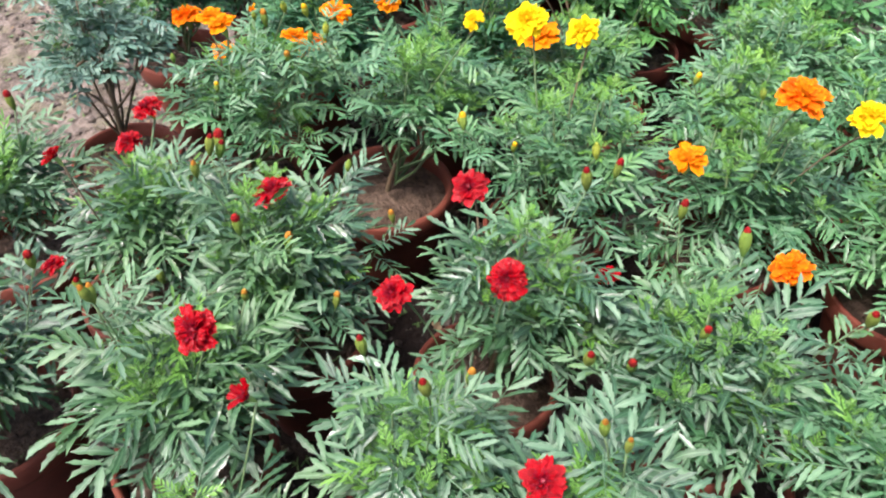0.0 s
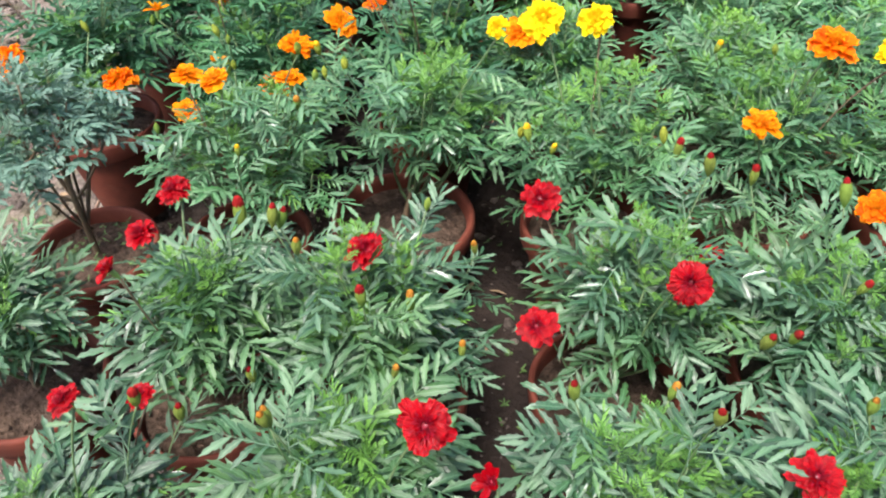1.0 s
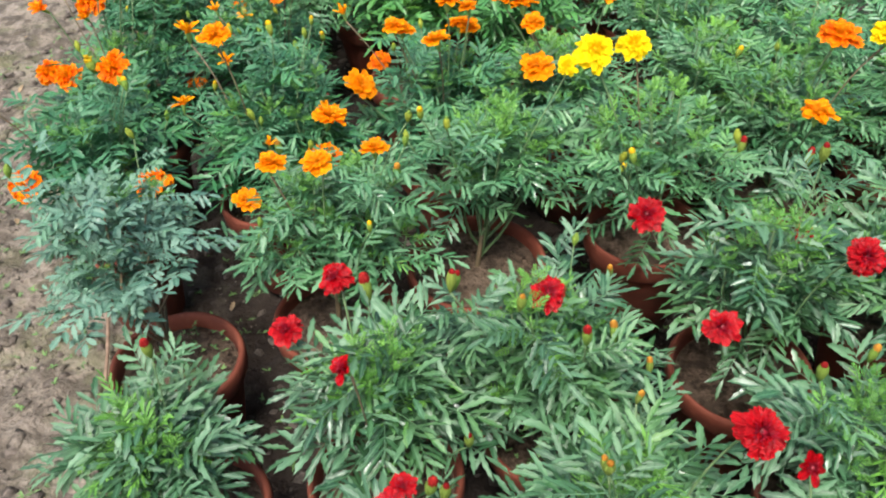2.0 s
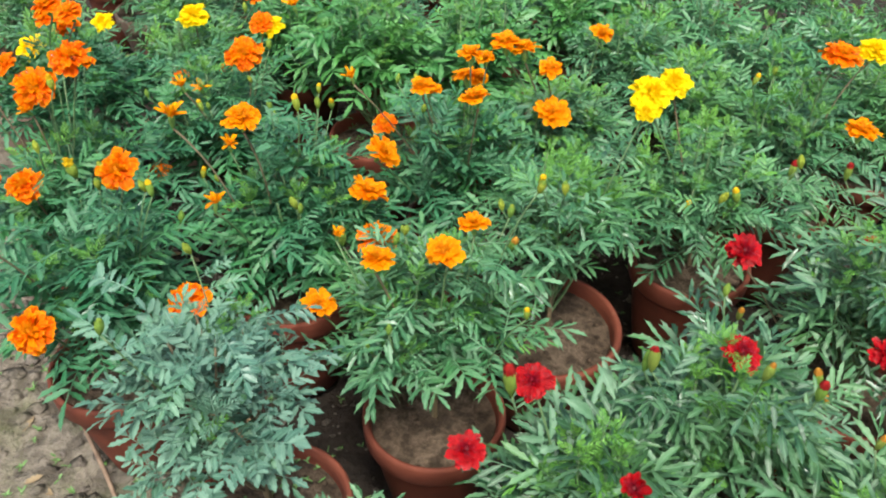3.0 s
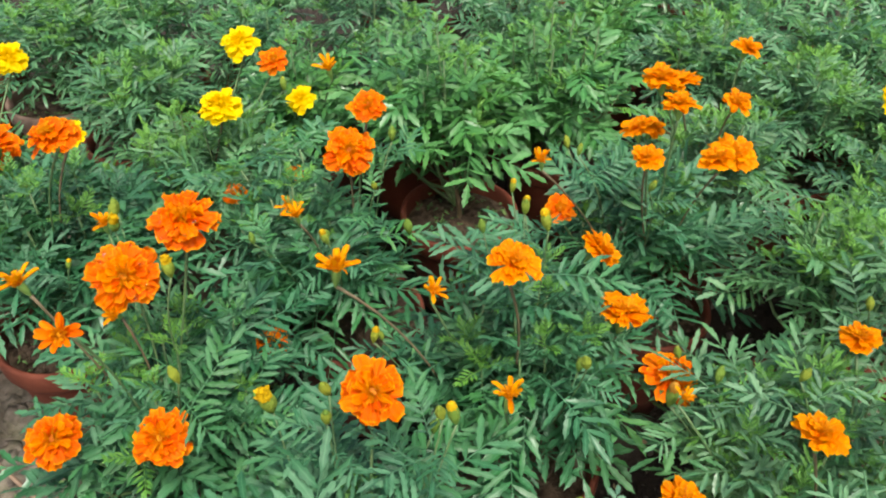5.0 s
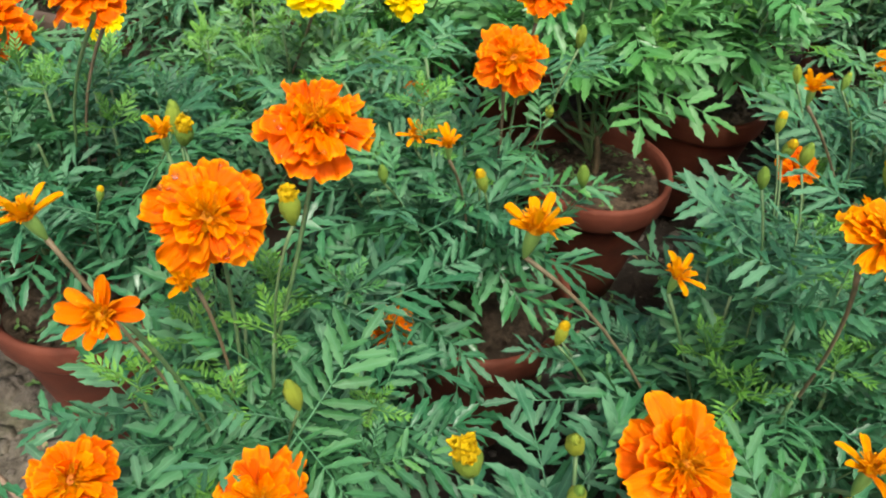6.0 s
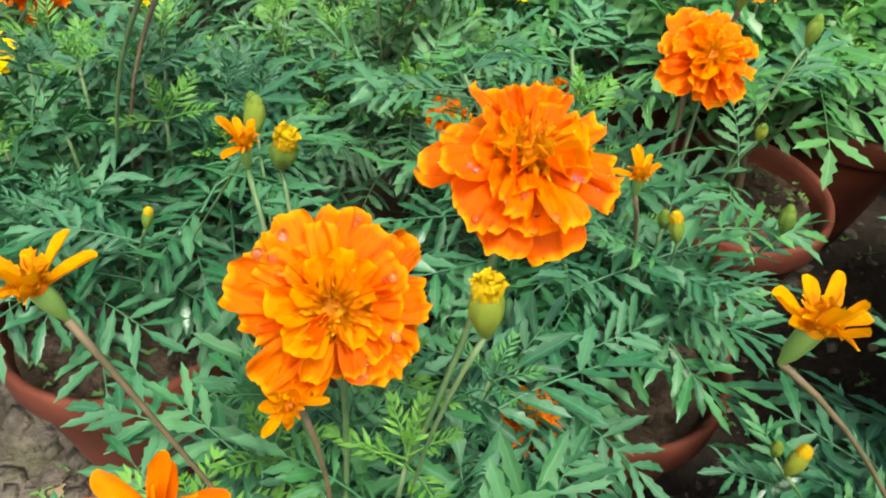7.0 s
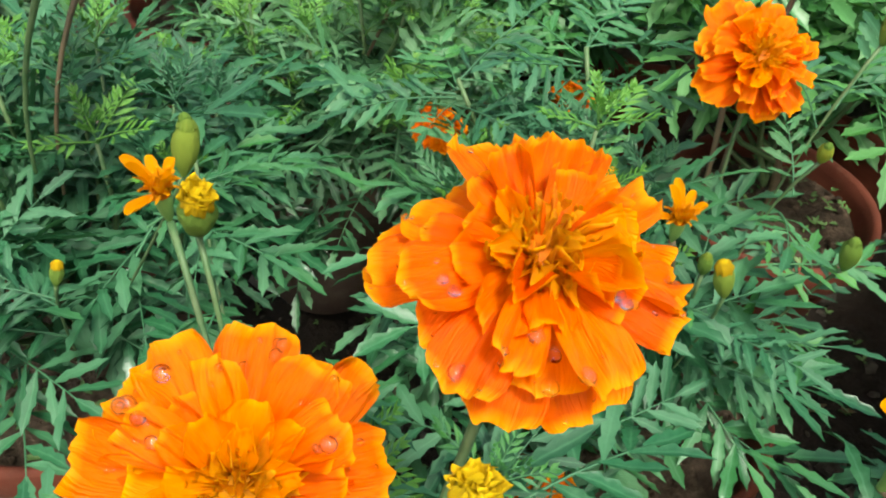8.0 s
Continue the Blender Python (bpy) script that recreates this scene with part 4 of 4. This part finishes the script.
bud(plant, "yellow", (-0.031, 0.307, 0.450), 0.0141, 357)
bud(plant, "yellow", (0.001, 0.115, 0.498), 0.0137, 364)
plant = potted_plant("orange", (0.28, 0.37), (0.25, 0.33), 0.47, label="green marigold with many amber flowers in a terracotta pot", seed=10)
flower(plant, "amber", (0.322, 0.414, 0.513), 0.0544, seed=311)
flower(plant, "amber", (0.215, 0.269, 0.507), 0.0557, seed=318)
flower(plant, "amber", (0.228, 0.258, 0.426), 0.0807, seed=325)
flower(plant, "amber", (0.133, 0.351, 0.517), 0.0722, seed=332)
flower(plant, "amber", (0.168, 0.353, 0.505), 0.0666, seed=339)
plant = potted_plant("orange", (0.526, 0.47), (0.53, 0.48), 0.47, label="green marigold in a terracotta pot", seed=11)
plant = potted_plant("deep", (-0.615, 0.04), (-0.60, 0.055), 0.46, label="green marigold with large orange flowers in a terracotta pot", reach=0.175, shoots=16, bare=0.27, skirt=24, spill=0.5, seed=12)
bud(plant, "yellow", (-0.655, 0.273, 0.475), 0.0150, 2106)
flower(plant, "orange", (-0.553, 0.069, 0.596), 0.0756, face=(0.02, -0.18, 0.98), seed=376, fine=True, drops=85)
flower(plant, "orange", (-0.619, 0.047, 0.546), 0.0746, face=(-0.02, -0.72, 0.68), seed=380, fine=True, drops=85)
flower(plant, "orange", (-0.604, -0.084, 0.451), 0.0644, seed=387, fine=True)
flower(plant, "orange", (-0.716, -0.027, 0.414), 0.0618, seed=394, fine=True)
flower(plant, "flame", (-0.669, -0.023, 0.548), 0.0410, face=(-0.15, -0.65, 0.75), seed=401)
flower(plant, "star", (-0.722, 0.076, 0.535), 0.0424, face=(-0.25, -0.1, 1), seed=408)
flower(plant, "star", (-0.656, 0.199, 0.502), 0.0349, face=(0, -0.15, 1), seed=415)
flower(plant, "orange", (-0.492, 0.130, 0.335), 0.0520, face=(0, -0.2, 1), seed=422, hidden=True)
flower(plant, "star", (-0.636, 0.038, 0.505), 0.0309, face=(-0.2, -0.5, 0.8), seed=429)
bud(plant, "yellow", (-0.572, 0.028, 0.564), 0.0149, 436, True)
bud(plant, "yellow", (-0.635, 0.151, 0.534), 0.0158, 443, True)
bud(plant, "yellow", (-0.581, -0.049, 0.497), 0.0142, 450)
plant = potted_plant("deep", (-0.37, 0.26), (-0.445, 0.30), 0.465, label="green marigold with orange flowers in a terracotta pot", reach=0.115, skirt=24, spill=0.5, bare=0.26, shoots=12, seed=13)
bud(plant, "yellow", (-0.297, 0.282, 0.520), 0.0150, 2162)
bud(plant, "yellow", (-0.408, 0.183, 0.444), 0.0150, 2155)
flower(plant, "orange", (-0.353, 0.295, 0.496), 0.0803, face=(0, -0.55, 0.83), seed=405, fine=True)
flower(plant, "star", (-0.438, 0.191, 0.478), 0.0332, seed=411)
flower(plant, "orange", (-0.320, 0.323, 0.546), 0.0528, seed=418)
flower(plant, "orange", (-0.425, 0.373, 0.420), 0.0340, face=(0, -0.2, 1), seed=425, hidden=True)
flower(plant, "amber", (-0.321, 0.334, 0.538), 0.0576, seed=432)
flower(plant, "star", (-0.443, 0.287, 0.421), 0.0345, seed=439)
flower(plant, "orange", (-0.512, 0.364, 0.405), 0.0440, face=(0, -0.2, 1), seed=446, hidden=True)
bud(plant, "yellow", (-0.289, 0.233, 0.399), 0.0179, 453)
bud(plant, "yellow", (-0.495, 0.171, 0.470), 0.0118, 460)
bud(plant, "yellow", (-0.403, 0.206, 0.430), 0.0115, 467)
bud(plant, "yellow", (-0.331, 0.245, 0.467), 0.0118, 474)
plant = potted_plant("broad", (-0.14, 0.48), (-0.165, 0.545), 0.55, label="tall fresh-green leafy plant in a terracotta pot", reach=0.17, shoots=16, bare=0.35, skirt=8, spill=0.36, seed=14)
plant = potted_plant("broad", (0.106, 0.643), (0.08, 0.61), 0.55, label="tall fresh-green leafy plant in a terracotta pot", reach=0.17, shoots=15, seed=15)
plant = potted_plant("deep", (-0.79, 0.355), (-0.77, 0.4), 0.47, label="green marigold at the bed edge in a terracotta pot", reach=0.19, shoots=18, seed=16)
flower(plant, "orange", (-0.710, 0.303, 0.574), 0.0633, seed=497)
flower(plant, "orange", (-0.717, 0.384, 0.525), 0.0649, seed=504)
flower(plant, "orange", (-0.864, 0.341, 0.429), 0.0607, seed=511)
bud(plant, "yellow", (-0.720, 0.233, 0.425), 0.0097, 518)
bud(plant, "yellow", (-0.653, 0.249, 0.485), 0.0177, 525)
plant = potted_plant("orange", (-0.585, 0.61), (-0.545, 0.555), 0.45, label="green leafy plant in a weathered grey clay pot", bare=0.25, skirt=46, reach=0.17, grey=True, spill=0.75, shoots=17, seed=17)
bud(plant, "yellow", (-0.417, 0.539, 0.475), 0.0150, 2134)
flower(plant, "yellow", (-0.515, 0.494, 0.480), 0.0790, seed=528)
flower(plant, "yellow", (-0.475, 0.692, 0.485), 0.0733, seed=535)
flower(plant, "orange", (-0.424, 0.645, 0.467), 0.0555, seed=542)
plant = potted_plant("orange", (-0.7, 0.87), (-0.66, 0.84), 0.44, label="green marigold in a terracotta pot", seed=18)
plant = potted_plant("orange", (-0.88, 1.1), (-0.86, 1.12), 0.44, label="green marigold in a weathered grey clay pot", grey=True, seed=19)
plant = potted_plant("orange", (-0.975, 0.56), (-0.9, 0.62), 0.42, label="small green marigold in a weathered grey clay pot", grey=True, reach=0.12, shoots=9, seed=20)
flower(plant, "orange", (-0.861, 0.592, 0.397), 0.0712, seed=621)
flower(plant, "yellow", (-0.863, 0.800, 0.449), 0.0745, seed=628)
flower(plant, "orange", (-0.852, 0.529, 0.450), 0.0791, seed=635)
flower(plant, "yellow", (-0.752, 0.560, 0.423), 0.0553, seed=642)
flower(plant, "yellow", (-0.891, 0.483, 0.394), 0.0720, seed=649)
plant = potted_plant("orange", (-1.17, 0.8), (-1.08, 0.84), 0.4, label="small green marigold in a weathered grey clay pot", grey=True, reach=0.12, shoots=9, seed=21)
plant = potted_plant("orange", (0.425, 0.66), (0.43, 0.68), 0.47, label="green marigold in a terracotta pot", seed=22)
plant = potted_plant("red", (0.685, -0.185), (0.685, -0.12), 0.475, label="red marigold with narrow pale leaves in a terracotta pot", reach=0.13, bare=0.345, skirt=12, seed=23)
flower(plant, "red", (0.504, -0.096, 0.406), 0.0649, seed=714)
flower(plant, "red", (0.636, -0.303, 0.418), 0.0539, face=(0.1, -0.6, 0.75), seed=721)
flower(plant, "red", (0.774, -0.232, 0.517), 0.0539, face=(0.25, -0.7, 0.66), seed=728, fine=True)
flower(plant, "red", (0.730, -0.021, 0.369), 0.0351, seed=735)
bud(plant, "red", (0.714, -0.071, 0.545), 0.0160, 742)
plant = potted_plant("red", (0.255, -0.535), (0.245, -0.485), 0.46, bare=0.345, reach=0.11, shoots=16, label="red marigold with narrow leaves in a terracotta pot", skirt=12, seed=24)
bud(plant, "red", (0.377, -0.526, 0.354), 0.0150, 2001)
flower(plant, "red", (0.169, -0.443, 0.490), 0.0509, seed=745, fine=True)
flower(plant, "red", (0.101, -0.476, 0.402), 0.0522, seed=752)
flower(plant, "redstar", (0.260, -0.586, 0.511), 0.0339, seed=759)
bud(plant, "red", (0.153, -0.348, 0.373), 0.0223, 766)
plant = potted_plant("red", (0.45, -0.37), (0.42, -0.365), 0.48, label="red marigold with narrow leaves in a terracotta pot", reach=0.132, shoots=18, bare=0.345, skirt=12, seed=25)
bud(plant, "orange", (0.415, -0.447, 0.530), 0.0150, 2029)
flower(plant, "red", (0.424, -0.361, 0.468), 0.0566, seed=776)
bud(plant, "red", (0.310, -0.398, 0.486), 0.0159, 783)
bud(plant, "yellow", (0.430, -0.247, 0.460), 0.0137, 790)
bud(plant, "red", (0.309, -0.385, 0.472), 0.0161, 797)
bud(plant, "red", (0.489, -0.431, 0.484), 0.0145, 804)
bud(plant, "orange", (0.513, -0.379, 0.445), 0.0153, 811)
bud(plant, "orange", (0.476, -0.209, 0.380), 0.0131, 818)
bud(plant, "orange", (0.560, -0.345, 0.360), 0.0133, 825)
plant = potted_plant("red", (0.03, -0.675), (0, -0.665), 0.41, reach=0.095, shoots=12, bare=0.35, label="red marigold with narrow leaves in a terracotta pot", skirt=10, seed=26)
bud(plant, "red", (0.002, -0.608, 0.469), 0.0150, 2022)
plant = potted_plant("red", (0.58, -0.58), (0.57, -0.56), 0.46, label="red marigold with narrow pale leaves in a terracotta pot", bare=0.345, skirt=12, seed=27)
flower(plant, "red", (0.677, -0.544, 0.542), 0.0587, face=(0.25, -0.55, 0.8), seed=838, fine=True)
bud(plant, "orange", (0.548, -0.612, 0.521), 0.0140, 845)
bud(plant, "orange", (0.560, -0.460, 0.437), 0.0116, 852)
bud(plant, "orange", (0.552, -0.618, 0.527), 0.0154, 859)
plant = potted_plant("red", (0.83, -0.38), (0.82, -0.37), 0.46, label="red marigold with narrow pale leaves in a terracotta pot", bare=0.345, skirt=12, seed=28)
bud(plant, "red", (0.738, -0.394, 0.480), 0.0146, 869)
bud(plant, "orange", (0.805, -0.299, 0.429), 0.0145, 876)
bud(plant, "red", (0.871, -0.396, 0.557), 0.0139, 883)
plant = potted_plant("red", (0.9, 0), (0.9, -0.01), 0.455, label="red marigold with narrow leaves in a terracotta pot", reach=0.145, shoots=16, bare=0.345, skirt=12, seed=29)
bud(plant, "red", (0.722, 0.119, 0.411), 0.0150, 2043)
bud(plant, "red", (0.875, -0.118, 0.393), 0.0150, 2036)
bud(plant, "red", (0.856, -0.171, 0.424), 0.0170, 900)
bud(plant, "red", (1.005, 0.115, 0.451), 0.0166, 907)
bud(plant, "red", (0.842, 0.089, 0.460), 0.0182, 914)
bud(plant, "red", (0.914, -0.056, 0.450), 0.0126, 921)
plant = potted_plant("red", (1.01, -0.27), (0.985, -0.285), 0.455, label="red marigold with narrow leaves in a terracotta pot", shoots=11, reach=0.095, bare=0.34, skirt=12, seed=30)
flower(plant, "red", (0.956, -0.321, 0.450), 0.0525, seed=931)
bud(plant, "orange", (0.968, -0.263, 0.505), 0.0145, 938)
bud(plant, "orange", (0.994, -0.257, 0.505), 0.0112, 945)
plant = potted_plant("red", (0.37, -0.79), (0.37, -0.8), 0.43, label="red marigold with narrow leaves in a terracotta pot", bare=0.345, skirt=12, seed=31)
bud(plant, "red", (0.387, -0.625, 0.400), 0.0150, 2015)
bud(plant, "red", (0.389, -0.660, 0.467), 0.0150, 2008)
flower(plant, "red", (0.371, -0.714, 0.510), 0.0390, seed=962)
flower(plant, "red", (0.345, -0.643, 0.416), 0.0365, seed=969)
plant = potted_plant("orange", (1.12, 0.1), (1.12, 0.08), 0.44, label="green marigold in a terracotta pot", seed=32)
flower(plant, "orange", (0.878, 0.145, 0.415), 0.0607, seed=993)
plant = potted_plant("orange", (1.14, 0.36), (1.14, 0.36), 0.46, label="green marigold in a terracotta pot", seed=33)
plant = potted_plant("broad", (-0.37, 0.74), (-0.37, 0.74), 0.46, label="green leafy marigold in a terracotta pot in the bed", shoots=9, pairs=4, joined=True, skirt=24, seed=34)
flower(plant, "star", (-0.335, 0.626, 0.446), 0.0477, seed=1055)
flower(plant, "yellow", (-0.389, 0.621, 0.402), 0.0579, seed=1062)
plant = potted_plant("orange", (-0.44, 1), (-0.44, 1), 0.46, label="green leafy marigold in a terracotta pot in the bed", shoots=9, pairs=4, joined=True, skirt=24, seed=35)
plant = potted_plant("orange", (-0.16, 0.8), (-0.16, 0.8), 0.46, label="green leafy marigold in a terracotta pot in the bed", shoots=9, pairs=4, joined=True, skirt=24, seed=36)
plant = potted_plant("orange", (0.12, 0.92), (0.12, 0.92), 0.46, label="green leafy marigold in a terracotta pot in the bed", shoots=9, pairs=4, joined=True, skirt=24, seed=37)
plant = potted_plant("broad", (0.33, 0.92), (0.33, 0.92), 0.46, label="green leafy marigold in a terracotta pot in the bed", shoots=9, pairs=4, joined=True, skirt=24, seed=38)
plant = potted_plant("orange", (0.7, 0.62), (0.7, 0.62), 0.46, label="green leafy marigold in a terracotta pot in the bed", shoots=9, pairs=4, joined=True, skirt=24, seed=39)
plant = potted_plant("orange", (0.92, 0.72), (0.92, 0.72), 0.46, label="green leafy marigold in a terracotta pot in the bed", shoots=9, pairs=4, joined=True, skirt=24, seed=40)
plant = potted_plant("orange", (0.62, 0.86), (0.62, 0.86), 0.46, label="green leafy marigold in a terracotta pot in the bed", shoots=9, pairs=4, joined=True, skirt=24, seed=41)
plant = potted_plant("orange", (-0.66, 1.14), (-0.66, 1.14), 0.46, label="green leafy marigold in a terracotta pot in the bed", shoots=9, pairs=4, joined=True, skirt=24, seed=42)
plant = potted_plant("orange", (-0.18, 1.08), (-0.18, 1.08), 0.46, label="green leafy marigold in a terracotta pot in the bed", shoots=9, pairs=4, joined=True, skirt=24, seed=43)
plant = potted_plant("orange", (0.14, 1.2), (0.14, 1.2), 0.46, label="green leafy marigold in a terracotta pot in the bed", shoots=9, pairs=4, joined=True, skirt=24, seed=44)
plant = potted_plant("orange", (0.5, 1.12), (0.5, 1.12), 0.46, label="green leafy marigold in a terracotta pot in the bed", shoots=9, pairs=4, joined=True, skirt=24, seed=45)
plant = potted_plant("orange", (1.15, 0.62), (1.15, 0.62), 0.46, label="green leafy marigold in a terracotta pot in the bed", shoots=9, pairs=4, joined=True, skirt=24, seed=46)
plant = potted_plant("red", (1.25, -0.1), (1.25, -0.1), 0.46, label="green leafy marigold in a terracotta pot in the bed", shoots=9, pairs=4, joined=True, skirt=24, seed=47)
plant = potted_plant("red", (0.8, -0.64), (0.8, -0.64), 0.46, label="green leafy marigold in a terracotta pot in the bed", shoots=9, pairs=4, joined=True, skirt=24, seed=48)
flower(plant, "redstar", (0.733, -0.522, 0.480), 0.0319, seed=1489)
plant = potted_plant("orange", (1.38, 0.3), (1.38, 0.3), 0.46, label="green leafy marigold in a terracotta pot in the bed", shoots=9, pairs=4, joined=True, skirt=24, seed=49)
plant = potted_plant("orange", (1.4, 0.56), (1.4, 0.56), 0.46, label="green leafy marigold in a terracotta pot in the bed", shoots=9, pairs=4, joined=True, skirt=24, seed=50)
plant = potted_plant("orange", (1.16, 0.88), (1.16, 0.88), 0.46, label="green leafy marigold in a terracotta pot in the bed", shoots=9, pairs=4, joined=True, skirt=24, seed=51)
plant = potted_plant("orange", (0.9, 1), (0.9, 1), 0.46, label="green leafy marigold in a terracotta pot in the bed", shoots=9, pairs=4, joined=True, skirt=24, seed=52)
plant = potted_plant("orange", (0.74, 1.26), (0.74, 1.26), 0.46, label="green leafy marigold in a terracotta pot in the bed", shoots=9, pairs=4, joined=True, skirt=24, seed=53)
plant = potted_plant("orange", (0.38, 1.4), (0.38, 1.4), 0.46, label="green leafy marigold in a terracotta pot in the bed", shoots=9, pairs=4, joined=True, skirt=24, seed=54)
plant = potted_plant("orange", (-0.06, 1.4), (-0.06, 1.4), 0.46, label="green leafy marigold in a terracotta pot in the bed", shoots=9, pairs=4, joined=True, skirt=24, seed=55)
plant = potted_plant("orange", (-0.44, 1.3), (-0.44, 1.3), 0.46, label="green leafy marigold in a terracotta pot in the bed", shoots=9, pairs=4, joined=True, skirt=24, seed=56)
plant = potted_plant("orange", (-0.8, 1.38), (-0.8, 1.38), 0.46, label="green leafy marigold in a terracotta pot in the bed", shoots=9, pairs=4, joined=True, skirt=24, seed=57)
plant = potted_plant("orange", (-1.08, 1.32), (-1.08, 1.32), 0.46, label="green leafy marigold in a terracotta pot in the bed", shoots=9, pairs=4, joined=True, skirt=24, seed=58)

# flowers stand free of the leaves: no leaf lies across the face of one
leaves = [o for o in scene.objects if o.name.split(".")[0] in ("leaf", "shoot_tip") and o.data.materials[0] != SILVER]
spots = np.array([[tuple((Matrix.Translation(o.parent.location) @ o.matrix_basis) @ Vector((0, y, 0))) for y in (0.3, 0.55, 0.8, 1.0)] for o in leaves])
lying = np.zeros(len(leaves), dtype=bool)
for place, facing, radius in HEADS:
    d = spots - np.array(place)
    along = d @ np.array(facing)
    across = np.sqrt(np.maximum(0.0, (d * d).sum(axis=2) - along * along))
    lying |= ((along > -0.004) & (along < 0.13) & (across < radius + 0.007)).any(axis=1)
    # and none stands close before it on the open side of the bed
    ahead = np.array((facing + Vector((0.0, -1.0, 0.25))).normalized())
    along = d @ ahead
    across = np.sqrt(np.maximum(0.0, (d * d).sum(axis=2) - along * along))
    lying |= ((along > 0.0) & (along < 0.115) & (across < radius)).any(axis=1)
for o, out in zip(leaves, lying):
    if out:
        bpy.data.objects.remove(o)

# ---- the cane that lies along the bed's edge ----
CANE_FROM, CANE_TO = Vector((-1.52, 1.05, 0.012)), Vector((-0.41, -0.43, 0.012))
cane_pts = []
for i in range(25):
    q = CANE_FROM.lerp(CANE_TO, i / 24)
    cane_pts.append((q.x + 0.006 * math.sin(i * 0.9), q.y + 0.004 * math.sin(i * 0.55), 0.014 + 0.004 * math.sin(i * 0.7)))
v, f = tube(cane_pts, [0.0036 + 0.0009 * (i % 5 == 0) for i in range(25)], 7)
cane = new("cane", mesh_of("cane", v, f, STICK))
tagged(cane, "thin brown cane lying on the mud along the bed", "cane")


# ---- crumbs of mud, fallen leaves and weeds ----
def scatter(name, count, material, label, category, make, area, seed):
    rng = random.Random(seed)
    b = Build()
    for i in range(count):
        x, y = rng.uniform(area[0], area[1]), rng.uniform(area[2], area[3])
        make(b, rng, x, y)
    return tagged(new(name, b.mesh(name, material)), label, category, kind="stuff")


def clod(b, rng, x, y):
    s = 0.003 + 0.015 * rng.random() ** 4
    v, f = pebble(rng, s)
    b.add(v, f, m=pose(x, y, ground_height(x, y) + 0.05 * s, rng.uniform(-20, 20), rng.uniform(-20, 20), rng.uniform(0, 360)) @ Matrix.Diagonal((1.25, 0.9, 0.55, 1)))


def lump(b, rng, x, y):
    if 1.33 * x + y > -0.75:
        return
    s = 0.006 + 0.016 * rng.random() ** 2.5
    v, f = pebble(rng, s)
    b.add(v, f, m=pose(x, y, ground_height(x, y) + 0.02 * s, rng.uniform(-14, 14), rng.uniform(-14, 14), rng.uniform(0, 360)) @ Matrix.Diagonal((1.4, 1.0, 0.42, 1)))


def dry_leaf(b, rng, x, y):
    v, f, u = leaflet(rng.uniform(0.015, 0.04), rng.uniform(0.006, 0.018), 0.5, rng.uniform(-0.3, 0.3), rng)
    b.add(v, f, u, pose(x, y, ground_height(x, y) + 0.004, rng.uniform(-15, 15), rng.uniform(-15, 15), rng.uniform(0, 360)))


def weed(b, rng, x, y):
    for i in range(rng.randint(3, 7)):
        a = rng.uniform(0, 6.28)
        v, f, u = leaflet(rng.uniform(0.005, 0.015), rng.uniform(0.002, 0.005), 0.4, 0.3, rng)
        b.add(v, f, u, aim((x, y, ground_height(x, y)), (math.cos(a), math.sin(a), rng.uniform(0.3, 1.2)), (0, 0, 1)))


scatter("mud_lumps", 1500, EARTH, "flat broken lumps of dry trodden mud on the path", "mud lumps", lump, (-1.75, -0.15, -1.0, 0.6), 6)
scatter("mud_clods", 7000, CLOD, "crumbs and clods of dry brown mud on the ground", "mud clods", clod, (-1.75, 1.5, -1.0, 1.6), 3)
scatter("fallen_leaves", 260, STRAW, "small dry fallen leaves scattered on the mud", "fallen leaves", dry_leaf, (-1.7, 1.4, -1.0, 1.5), 4)
scatter("weeds", 1700, WEED, "tiny green weeds sprouting from the mud", "weeds", weed, (-1.6, 0.9, -0.9, 1.2), 5)
